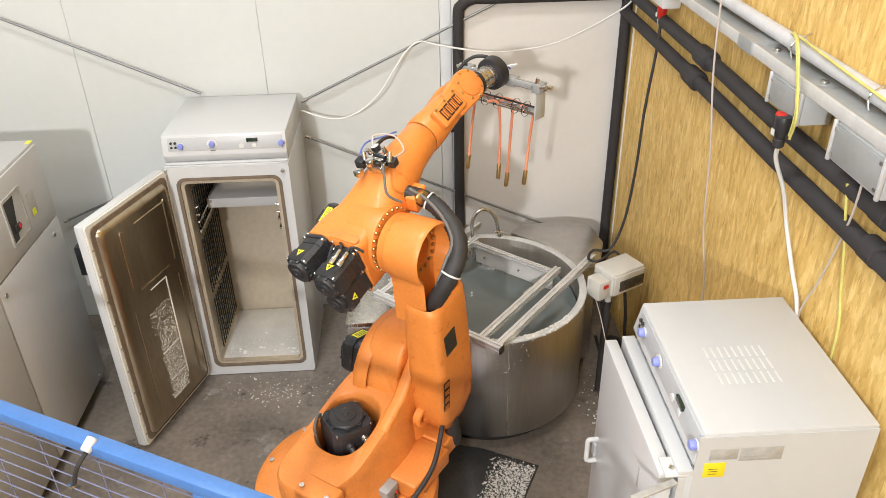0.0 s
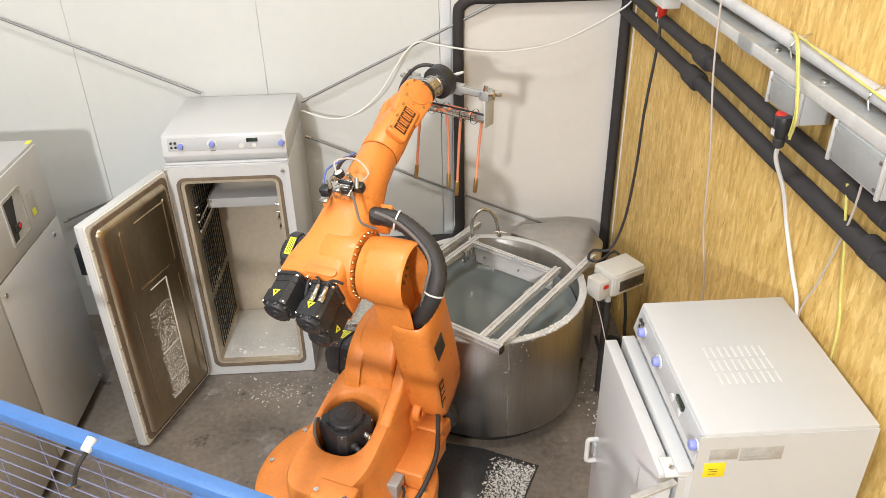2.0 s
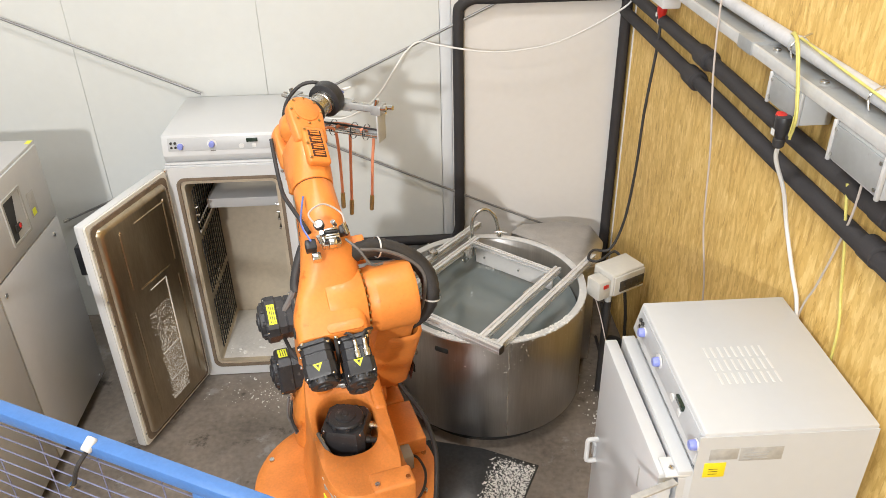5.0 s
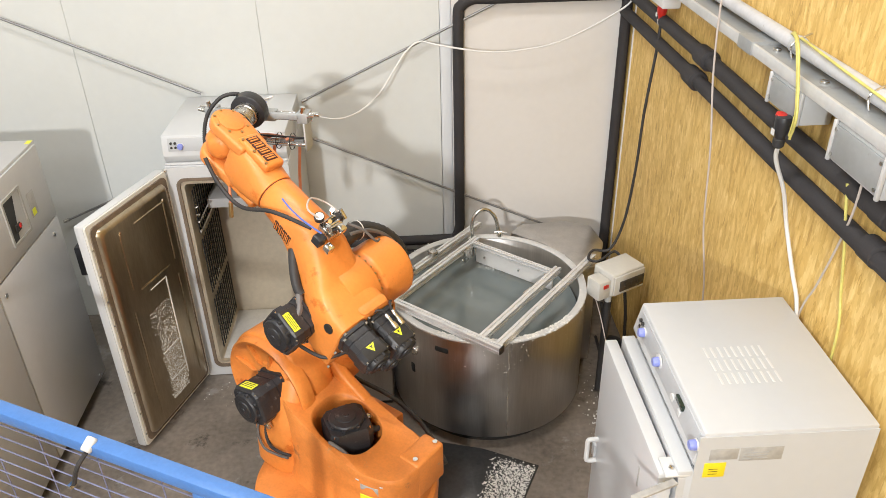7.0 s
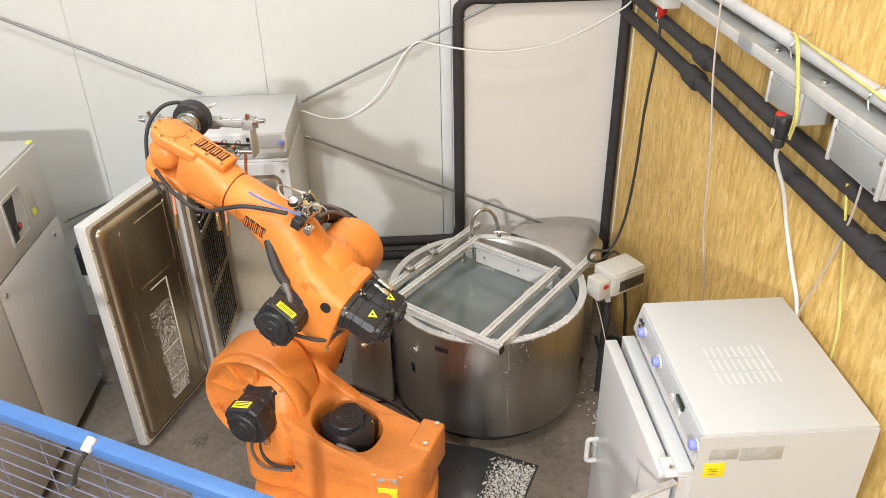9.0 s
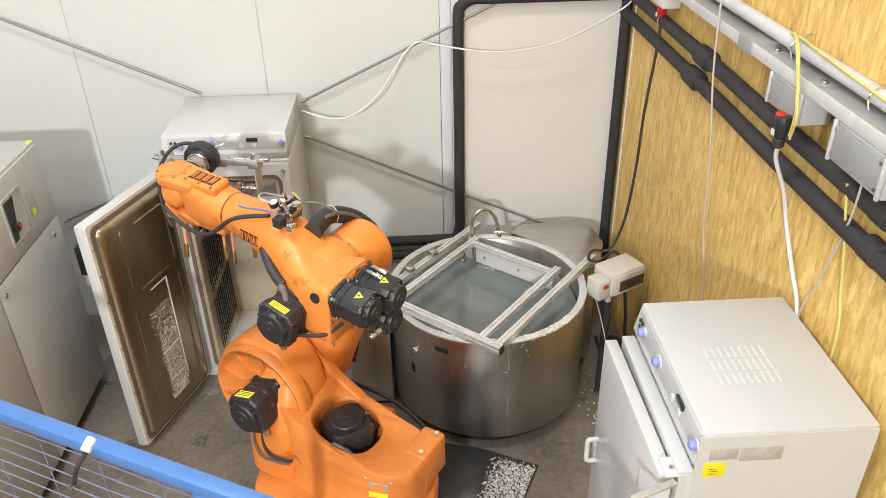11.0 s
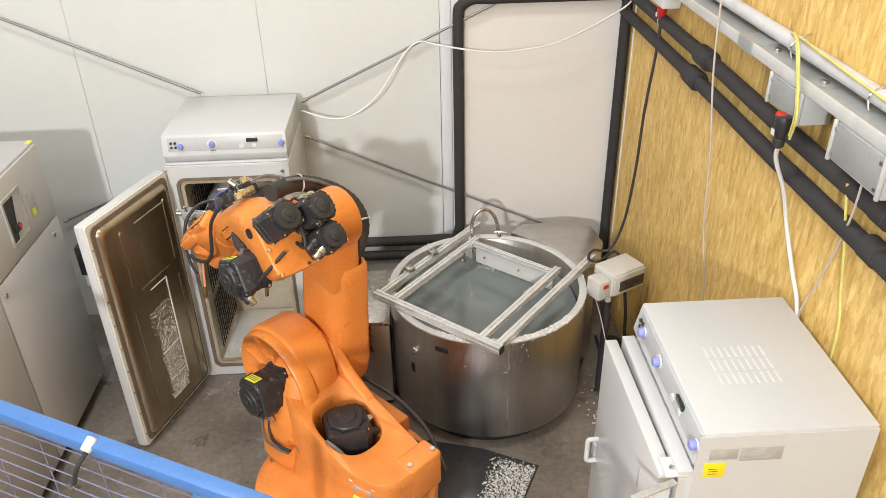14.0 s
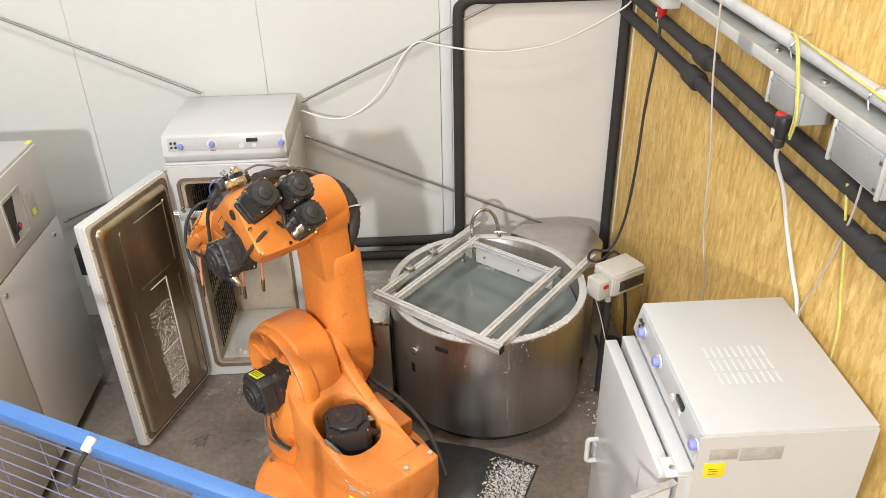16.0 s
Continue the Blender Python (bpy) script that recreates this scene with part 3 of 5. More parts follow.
bm = loft([[(u, 0.0, v) for u, v in round_rect(0.037, DZ0 + 0.037, DW - 0.037, DZ1 - 0.037, 0.03)],
           [(u, 0.016, v) for u, v in round_rect(0.042, DZ0 + 0.042, DW - 0.042, DZ1 - 0.042, 0.03)],
           [(u, 0.026, v) for u, v in round_rect(0.052, DZ0 + 0.052, DW - 0.052, DZ1 - 0.052, 0.034)],
           [(u, 0.028, v) for u, v in round_rect(0.062, DZ0 + 0.062, DW - 0.062, DZ1 - 0.062, 0.03)]])
part("inner_panel", bm, DOORSTEEL, door, "brown-tinted embossed steel panel")
def bead(pts):
    part("bead", tube([(u, 0.0285, v) for u, v in pts], 0.0035, 6, 5), DOORSTEEL, door)
bead([(0.10, 0.78), (0.10, 1.05), (0.112, 1.065), (0.30, 1.065)])
bead([(0.38, 1.06), (0.395, 1.05), (0.395, 0.80)])
bead([(0.10, 0.15), (0.10, 0.70)])
bead([(0.42, 0.15), (0.42, 0.70)])
bead([(0.15, 0.775), (0.35, 0.775)])
for k in range(9):
    part("rivet", cyl((DW - 0.011, 0.0, 0.1 + k * 0.12), (DW - 0.011, 0.004, 0.1 + k * 0.12), 0.004, 8), CHROME, door)
part("wax_smear", box((0.185, 0.0275, 0.20), (0.192, 0.031, 0.74), 0.001), CRUST, door, "pale wax streak")
for k, (u, v, w) in enumerate(((0.19, 0.40, 0.13), (0.19, 0.24, 0.12), (0.19, 0.735, 0.11))):
    part("wax_smear", box((u, 0.0275, v), (u + w, 0.0305, v + 0.005), 0.001), CRUST, door, "pale wax streak")
bm = bmesh.new()
random.seed(8)
for k in range(3400):
    v = 0.14 + random.random() ** 1.25 * 0.50
    u = 0.20 + random.random() * 0.12 + random.gauss(0, 0.008)
    if v > 0.52 and random.random() < 0.72:
        u = 0.2 + random.random() * 0.15
        if random.random() < 0.5:
            continue
    r = 0.0004 + random.random() ** 4 * 0.0018
    box((u - r, 0.027, v - r * 1.3), (u + r, 0.0285 + r * 0.5, v + r * 1.3), m=None, bm=bm)
tagged(part("wax_spatter", bm, CRUST, door, "pale wax spatter", smooth=False), kind="stuff")
for hz in (1.135, 0.06):
    part("hinge", cyl((-0.004, -0.012, hz), (-0.004, -0.012, hz + 0.03), 0.011, 14, 0.002), CHROME, door)
tagged(door, "open white oven door with a wax-spattered steel inside", "oven door")

# door of the second oven, a little ajar
door = empty("oven_door", pose(0.600, 1.283, 0, 0, 0, 90.8))
part("shell", box((0.002, 0.004, 0.03), (0.532, 0.042, 1.152), 0.006), ENAMEL, door)
part("inner_panel", box((0.03, -0.004, 0.06), (0.50, 0.0035, 1.12), 0.003), DARKGAP, door, "dark gasket face")
part("hinge", box((-0.012, -0.03, 1.153), (0.05, 0.03, 1.160), 0.002), WHITEPLASTIC, door, "white hinge plate")
part("hinge_arm", slab([(-0.075, 0.132), (-0.055, 0.127), (-0.012, 0.012), (-0.030, 0.006)], "z", 1.146, 1.1525, 0.001), LABELGREY, door, "grey hinge arm")
part("hinge_pin", cyl((0.012, 0.01, 1.158), (0.012, 0.01, 1.165), 0.007, 12, 0.001), CHROME, door)
part("handle", tube([(0.487, 0.04, 0.70), (0.487, 0.066, 0.70), (0.487, 0.074, 0.708), (0.487, 0.074, 0.745), (0.487, 0.074, 0.782), (0.487, 0.066, 0.79), (0.487, 0.04, 0.79)], 0.008, 10, 5), WHITEPLASTIC, door, "white bow handle")
part("latch", box((0.495, 0.04, 0.70), (0.52, 0.05, 0.755), 0.002), PANELGREY, door)
part("grip_mark", box((0.12, 0.0415, 0.98), (0.128, 0.0435, 1.05), 0.001), LABELGREY, door)
part("grip_mark", box((0.085, 0.0415, 0.93), (0.09, 0.0435, 0.99), 0.001), LABELDARK, door)
tagged(door, "white oven door with a bow handle, slightly ajar", "oven door")

# grey cabinet
cab = empty("grey_cabinet", pose(0, 0, 0))
CX = -1.605
bm = box((-2.5, 1.45, 0.06), (CX - 0.012, 3.175, 1.312), 0.006)
part("carcass", bm, CABGREY, cab)
part("plinth", box((-2.45, 1.5, 0), (CX - 0.05, 3.12, 0.0595)), DARKGAP, cab, "dark plinth")
part("side_panel", box((CX - 0.0115, 2.545, 0.965), (CX, 3.15, 1.302), 0.003), CABGREY, cab)
part("side_panel", box((CX - 0.0115, 1.5, 0.965), (CX, 2.535, 1.302), 0.003), CABGREY, cab)
part("side_panel", box((CX - 0.0115, 2.545, 0.065), (CX, 3.15, 0.957), 0.003), CABGREY, cab)
part("side_panel", box((CX - 0.0115, 1.5, 0.065), (CX, 2.535, 0.957), 0.003), CABGREY, cab)
part("recess_frame", frame_of(round_rect(2.745, 1.02, 2.91, 1.225, 0.006), round_rect(2.757, 1.032, 2.898, 1.213, 0.004), "x", CX - 0.001, CX + 0.006), LABELGREY, cab, "dark grey switch frame")
part("recess", box((CX - 0.002, 2.758, 1.033), (CX + 0.0015, 2.897, 1.212)), CABGREY, cab, "grey switch recess")
# shade at one side of the flat recess, painted as a dark slab
part("recess_shade", slab([(2.760, 1.036), (2.80, 1.036), (2.845, 1.21), (2.760, 1.21)], "x", CX + 0.0012, CX + 0.003), LABELDARK, cab, "dark slab painted as shade in the switch recess")
part("switch", box((CX + 0.006, 2.815, 1.078), (CX + 0.014, 2.832, 1.096), 0.003), RED, cab, "red main switch")
part("switch_plate", box((CX + 0.0035, 2.79, 1.068), (CX + 0.01, 2.83, 1.10), 0.002), LABELDARK, cab)
part("label", box((CX, 2.95, 1.05), (CX + 0.0015, 3.01, 1.16), 0.0005), LABELGREY, cab, "grey sticker")
part("warning_label", box((CX + 0.0012, 2.96, 1.055), (CX + 0.002, 2.992, 1.085)), LIME, cab, "yellow sticker")
part("corner_sticker", box((CX - 0.035, 3.13, 1.3122), (CX - 0.014, 3.165, 1.313)), LIME, cab, "yellow-green sticker")
for y, z in ((3.07, 0.905), (2.58, 0.905), (3.08, 0.09)):
    part("lock", cyl((CX - 0.001, y, z), (CX + 0.006, y, z), 0.011, 14, 0.002), CHROME, cab)
tagged(cab, "light grey steel machine cabinet with a red switch", "cabinet")
ob = empty("switch_box")
part("body", box((-1.605, 3.20, 0.60), (-1.40, 3.40, 0.755), 0.006), BLACKMOTOR, ob)
part("shelf", box((-1.60, 3.22, 0.53), (-1.40, 3.40, 0.595), 0.004), DUCTGREY, ob)
part("stand", box((-1.55, 3.30, 0), (-1.43, 3.42, 0.36), 0.004), BLACKMOTOR, ob)
part("column", box((-1.575, 3.28, 0.3605), (-1.43, 3.40, 0.5295)), BLACKMOTOR, ob)
tagged(ob, "dark machine parts behind the open oven door", "machine part")

# ---- tank ----
TX, TY, TR, TZ = 0.322, 2.975, 0.452, 0.602
tank = empty("steel_tank", pose(TX, TY, 0))
part("shell", lathe((0, 0, 0.065), (0, 0, 1), [(0, TR - 0.012), (0.012, TR), (TZ - 0.08, TR), (TZ - 0.069, TR - 0.002), (TZ - 0.067, TR - 0.022), (TZ - 0.072, TR - 0.026), (0.1, TR - 0.03), (0.09, 0.02)], 72), TANKSTEEL, tank, angle=50)
# inset near-black ring paints the shade below the shell
part("base_shade_ring", lathe((0, 0, 0), (0, 0, 1), [(0, TR - 0.06), (0.0645, TR - 0.06)], 48), DARKGAP, tank, "near-black ring for the shade under the tank")
part("rim", lathe((0, 0, TZ - 0.006), (0, 0, 1), [(0, TR + 0.001), (0.004, TR + 0.004), (0.010, TR + 0.002), (0.0115, TR - 0.02), (0.006, TR - 0.03), (0, TR - 0.028), (0, TR + 0.001)], 72, caps=False), PALEMETAL, tank, "bright rolled rim")
# added strip stands in for the upright bright reflection on the shell
part("reflection_strip", box((-0.003, -TR - 0.0012, 0.085), (0.003, -TR + 0.01, TZ - 0.02), 0.0005, m=pose(0, 0, 0, 0, 0, 6)), STEEL, tank, "thin steel strip for the bright upright reflection")
for a, z, w, h in ((-31, 0.517, 0.034, 0.030), (-52, 0.33, 0.016, 0.055)):
    mm = pose(0, 0, 0, 0, 0, a)
    part("handle_slot", box((-w, -TR - 0.002, z), (w, -TR + 0.01, z + h), 0.008, m=mm), DARKGAP, tank, "dark handle slot")
part("drain_cap", cyl((0, 0, 0), (0, -0.012, 0), 0.02, 18, 0.003, m=pose(0, 0, 0, 0, 0, -50) @ Matrix.Translation((0, -TR + 0.002, 0.46))), STEEL, tank)
tagged(tank, "round stainless steel water tank over a near-black shade ring", "tank")
bm = lathe((TX, TY, 0.40), (0, 0, 1), [(0, TR - 0.034), (0.10, TR - 0.034)], 64)
tagged(obj("bath_water", bm, WATER), "still grey-green water in the steel tank", "water", kind="stuff")
bm = bmesh.new()
random.seed(3)
for k in range(1900):
    a = random.random() * 2 * math.pi
    if noise.noise((math.cos(a) * 3, math.sin(a) * 3, 1)) + random.random() * 0.6 < 0.1:
        continue
    r = TR - 0.011 + random.gauss(0, 0.007)
    s = 0.0012 + random.random() ** 3 * 0.0042
    lathe((TX + r * math.cos(a), TY + r * math.sin(a), TZ + 0.0035), (0, 0, 1), [(-0.003, s), (0.0004, s * 0.85), (0.0008 + s * 0.05, s * 0.4)], 6, bm)
for k in range(70):
    a = radians(random.gauss(-84, 5) if k < 50 else random.uniform(-140, 0))
    z, s = TZ - 0.004 - random.random() ** 2 * 0.16, 0.0008 + random.random() ** 2 * 0.0022
    lathe((TX + TR * math.cos(a), TY + TR * math.sin(a), z), (math.cos(a), math.sin(a), 0), [(-0.001, s * 1.2), (0.0012, s), (0.002, s * 0.5)], 6, bm)
for k in range(420):
    a = radians(random.uniform(-125, -40))
    r, s = TR - random.random() * 0.028, 0.002 + random.random() ** 2 * 0.006
    lathe((TX + r * math.cos(a), TY + r * math.sin(a), TZ + 0.003), (0, 0, 1), [(-0.003, s), (0.001, s * 0.9), (0.0015 + s * 0.25, s * 0.45)], 7, bm)
tagged(obj("rim_crust", bm, CRUST), "pale wax crust on the tank rim", "wax crust", kind="stuff")

ob = empty("steel_box")
part("body", box((-0.33, 2.86, 0.02), (-0.135, 3.3, 0.47), 0.008), TANKSTEEL, ob)
part("lid", box((-0.335, 2.855, 0.471), (-0.13, 3.305, 0.495), 0.006), STEEL, ob)
part("foot", box((-0.32, 2.87, 0), (-0.145, 3.29, 0.0195)), DARKGAP, ob)
tagged(ob, "low stainless steel box between tank and oven", "box")

# cover beside the tank
ob = empty("tank_cover")
part("top", slab([(0.49, 3.46), (0.56, 3.545), (0.79, 3.565), (0.92, 3.50), (0.948, 3.33), (0.885, 3.12), (0.785, 3.07), (0.775, 3.10), (0.735, 3.20), (0.65, 3.325)], "z", 0.558, 0.592, 0.010), TANKSTEEL, ob)
part("skirt", slab([(0.67, 3.36), (0.70, 3.53), (0.89, 3.49), (0.92, 3.31), (0.87, 3.14), (0.805, 3.13), (0.765, 3.25)], "z", 0.0, 0.557), TANKSTEEL, ob)
tagged(ob, "stainless steel cover box joined to the tank", "cover")

# control box of the tank
cb = empty("control_box", pose(0.925, 2.945, 0.64, 0, 0, 28))
part("case", box((-0.095, -0.065, -0.058), (0.095, 0.065, 0.056), 0.009, 3), BEIGE, cb)
part("face", box((-0.088, -0.074, -0.050), (0.088, -0.0655, 0.046), 0.003), BEIGE, cb)
part("window", box((-0.060, -0.0785, -0.034), (0.083, -0.0745, 0.020), 0.002), SMOKED, cb, "smoked window")
for k in range(3):
    part("breaker", box((-0.038 + k * 0.036, -0.0800, -0.014), (-0.026 + k * 0.036, -0.0788, 0.006), 0.0005), BLACKMOTOR, cb)
part("switch_housing", box((-0.162, -0.055, -0.062), (-0.0955, 0.03, 0.032), 0.006), BEIGE, cb)
part("switch", box((-0.140, -0.061, -0.002), (-0.112, -0.0555, 0.016), 0.002), RED, cb, "red switch")
part("gland", lathe((-0.07, -0.02, -0.0585), (0, 0, -1), [(0, 0.020), (0.012, 0.020), (0.014, 0.016), (0.05, 0.016)], 16), DUCTGREY, cb)
part("stand", cyl((-0.07, -0.02, -0.109), (-0.07, -0.02, -0.64), 0.018, 14), RUBBER, cb, "dark stand pipe")
tagged(cb, "beige control box with a smoked window beside the tank", "control box")
for k, pts in enumerate(([(0.98, 3.0, 0.52), (1.0, 3.0, 0.35), (1.02, 3.02, 0.1), (1.0, 2.9, 0.012)], [(0.87, 2.98, 0.46), (0.90, 3.0, 0.25), (0.93, 3.1, 0.05), (0.95, 3.3, 0.012)])):
    cable(pts, 0.008, RUBBER, "black cable under the control box")
cable([(0.80, 3.0, 0.58), (0.83, 2.9, 0.5), (0.86, 2.80, 0.35), (0.88, 2.75, 0.2), (0.85, 2.7, 0.05), (0.86, 2.62, 0.008)], 0.0025, CABLEGREY, "thin grey wire beside the tank")
ob = empty("floor_clutter")
for k in range(5):
    part("hose_coil", tube([(0.97 + 0.05 * math.cos(a), 3.05 + 0.06 * math.sin(a), 0.03 + 0.03 * k) for a in [i * 0.7 for i in range(10)]], 0.012, 8, 4), RUBBER, ob)
tagged(ob, "black hose coiled on the floor behind the tank", "hose")

# profile frame over the tank
def profile(p, q, w=0.030, name="profile", parent=None, z=0.0):
    """A slotted aluminium profile bar from p to q (at half height)."""
    p, q = Vector(p), Vector(q)
    d = (q - p)
    h = w / 2
    g, s = w * 0.13, w * 0.16
    o = [(-h, -h), (-g, -h), (-g, -h + s), (g, -h + s), (g, -h), (h, -h), (h, -g), (h - s, -g), (h - s, g), (h, g), (h, h), (g, h), (g, h - s), (-g, h - s), (-g, h), (-h, h), (-h, g), (-h + s, g), (-h + s, -g), (-h, -g)]
    m = Matrix.Translation(p) @ d.to_track_quat("Y", "Z").to_matrix().to_4x4()
    return part(name, slab(o, "y", 0, d.length, m=m), ALU, parent, smooth=False)


fr = empty("profile_frame")
FZ = 0.628
A_, B_ = Vector((0.325, 2.448, FZ)), Vector((-0.190, 2.893, FZ))      # front bar ends
du = (B_ - A_).normalized()
dv = Vector((0.662 - 0.268, 3.028 - 2.540, 0)).normalized()
profile(A_, B_, 0.032, parent=fr)
def along(s, t, dz=0.0):
    return A_ + du * s + dv * t + Vector((0, 0, dz))
profile(along(0.022, 0.018), along(0.022, 0.86), 0.030, parent=fr)
profile(along(0.105, 0.018), along(0.105, 0.66), 0.030, parent=fr)
profile(along(0.575, 0.018), along(0.575, 0.665), 0.030, parent=fr)
profile(along(0.655, 0.018), along(0.655, 0.80), 0.030, parent=fr)
part("rear_plate", slab([(0, 0), (0.44, 0), (0.44, 0.10), (0, 0.10)], "y", 0, 0.012, 0.002,
     m=Matrix.Translation(along(0.558, 0.632, -0.108)) @ Matrix.Rotation(math.atan2(-du.y, -du.x), 4, "Z")), WHITEPLASTIC, fr, "white rear plate")
profile(along(0.12, 0.62, 0.0), along(0.56, 0.62, 0.0), 0.024, parent=fr)
for s, t in ((0.555, 0.55), (0.125, 0.42)):
    part("bracket", box((-0.01, -0.03, -0.05), (0.01, 0.03, 0.012), 0.003, m=Matrix.Translation(along(s, t, -0.005)) @ Matrix.Rotation(math.atan2(dv.y, dv.x) - 1.57, 4, "Z")), STEEL, fr)
for s, t in ((0.30, 0.64), (0.50, 0.64)):
    part("bolt", cyl(along(s, t - 0.012, -0.06), along(s, t - 0.02, -0.06), 0.006, 10), CHROME, fr)
for s, t in ((0.655, 0.22), (0.655, 0.40)):
    part("clamp", box((-0.02, -0.02, 0.0), (0.02, 0.02, 0.022), 0.005, m=Matrix.Translation(along(s, t, 0.0155)) @ Matrix.Rotation(0.7, 4, "Z")), STEEL, fr)
part("end_cap", box((-0.016, -0.003, -0.016), (0.016, 0.003, 0.016), 0.002, m=Matrix.Translation(A_ - du * 0.0035) @ du.to_track_quat("Y", "Z").to_matrix().to_4x4()), LABELDARK, fr)
tagged(fr, "frame of slotted aluminium profiles laid over the tank", "frame")

# tap
tap = empty("tap")
part("spout", tube([(0.31, 3.35, 0.50), (0.295, 3.36, 0.58), (0.285, 3.37, 0.68), (0.298, 3.38, 0.74), (0.335, 3.39, 0.768), (0.375, 3.40, 0.755), (0.41, 3.405, 0.70), (0.428, 3.405, 0.60)], 0.0095, 12, 8), CHROME, tap)
part("body", lathe((0.43, 3.405, 0.598), (0, 0, 1), [(0, 0.017), (0.03, 0.017), (0.036, 0.012)], 16), CHROME, tap)
part("handle", tube([(0.40, 3.40, 0.632), (0.43, 3.395, 0.636), (0.462, 3.39, 0.632)], 0.005, 8, 4), CHROME, tap)
tagged(tap, "chrome arched tap at the tank rim", "tap")

# floor plate and wax on it
# outline runs past the plate to stand in for wet floor by the tank
tagged(obj("floor_plate", slab([(-0.32, 2.46), (0.02, 2.60), (0.26, 2.53), (0.50, 2.41), (0.30, 2.0), (-0.1, 1.75)], "z", 0.0, 0.006, 0.002), PLATEDARK), "dark steel plate under the robot, extended over dark wet floor by the tank", "floor plate")
bm = bmesh.new()
random.seed(11)
for k in range(3600):
    s, t = random.random(), random.random()
    s = s ** 0.8
    x, y = 0.31 + 0.175 * s - 0.09 * t + 0.012 * random.gauss(0, 1), 2.465 - 0.075 * s - 0.25 * t + 0.012 * random.gauss(0, 1)
    if x > 0.49 - (2.41 - y) * 0.48:
        continue
    r = 0.0006 + random.random() ** 3 * 0.0042
    lathe((x, y, 0.006), (0, 0, 1), [(0, r), (0.001, r * 0.8)], 6, bm)
for k in range(420):
    x, y = random.gauss(-0.70, 0.14), random.gauss(2.99, 0.06)
    r = 0.0006 + random.random() ** 4 * 0.0045
    lathe((x, y, 0.0), (0, 0, 1), [(0, r), (0.001, r * 0.8)], 6, bm)
for k in range(260):
    x, y = random.gauss(0.84, 0.03), random.gauss(2.55, 0.22)
    r = 0.001 + random.random() ** 2 * 0.005
    lathe((x, y, 0.0), (0, 0, 1), [(0, r), (0.001, r * 0.8)], 6, bm)
tagged(obj("wax_debris", bm, CRUST), "pale wax crumbs scattered on floor and plate", "wax crumbs", kind="stuff")
ob = empty("fallen_film")
for k in range(6):
    a = [random.random() * 6 for _ in range(3)]
    part("strip", tube([(0.86 + 0.03 * math.cos(a[0] + i), 2.52 + 0.05 * k - 0.1 + 0.03 * math.sin(a[1] + i * 1.3), 0.006 + 0.012 * (i % 2)) for i in range(5)], 0.003, 6, 4), CRUST, ob)
tagged(ob, "crumpled clear film scraps on the floor", "scraps")

# ---- blue fence ----
f0, f1 = Vector((-1.082, 1.563, 0)), Vector((-0.341, 1.196, 0))
fd = (f1 - f0).normalized()
fn = Vector((-fd.y, fd.x, 0))
fence = empty("blue_fence", Matrix.Translation(f0) @ Matrix.Rotation(math.atan2(fd.y, fd.x), 4, "Z"))
RZ = 1.25
part("top_rail", box((-1.2, -0.040, RZ - 0.034), (1.6, 0.0, RZ), 0.003), BLUEFENCE, fence)
part("bottom_rail", box((-1.2, -0.035, 0.10), (1.6, -0.005, 0.13), 0.003), BLUEFENCE, fence)
for px_ in (-1.18, 0.655, 1.55):
    part("post", box((px_ - 0.02, -0.039, 0.0), (px_ + 0.02, -0.001, RZ - 0.0345), 0.003), BLUEFENCE, fence)
for k in range(22):
    z = RZ - 0.075 - k * 0.05
    part("wire", cyl((-1.16, -0.02, z), (1.53, -0.02, z), 0.0022, 6), WIREGREY, fence)
for k in range(13):
    x = -1.08 + k * 0.2
    part("upright_wire", cyl((x, -0.0155, 0.13), (x, -0.0155, RZ - 0.034), 0.002, 6), WIREGREY, fence)
tagged(fence, "blue steel machine fence with wire mesh", "fence")
ob = empty("cable_tie", Matrix.Translation(f0 + fd * 0.335 + fn * -0.03) @ Matrix.Rotation(math.atan2(fd.y, fd.x), 4, "Z"))
part("cap", cyl((0, -0.02, RZ - 0.012), (0, 0.012, RZ + 0.006), 0.014, 14, 0.004), WHITEPLASTIC, ob, "white plastic cap")
part("strap", tube([(0, -0.018, RZ - 0.016), (-0.016, -0.042, RZ - 0.05), (-0.036, -0.05, RZ - 0.105)], 0.006, 8, 4), RUBBER, ob, "black strap")
part("nut", cyl((-0.046, -0.06, RZ - 0.114), (-0.046, -0.042, RZ - 0.114), 0.009, 6), CHROME, ob)
tagged(ob, "black strap with a white cap tied to the fence rail", "strap")

# ---- robot ----
BX, BY = -0.266, 2.041
L1, H1, L2, L3, RISE = 0.345, 0.669, 0.662, 0.605, 0.125
HAND, TILT = 0.204, 0.144
robot = tagged(empty("industrial_robot", pose(BX, BY, 0)), "orange six-axis industrial robot with black motors", "robot")


def bolts(parent, centre, axis, radius, count, r=0.007, h=0.006, material=CHROME, start=0.0, sweep=360, name="bolt"):
    c, d = Vector(centre), Vector(axis).normalized()
    a, b = axes_for(d)
    for k in range(count):
        t = radians(start + sweep * k / count)
        p = c + (a * math.cos(t) + b * math.sin(t)) * radius
        part(name, lathe(p, d, [(0, r), (h * 0.7, r), (h, r * 0.7)], 8), material, parent)


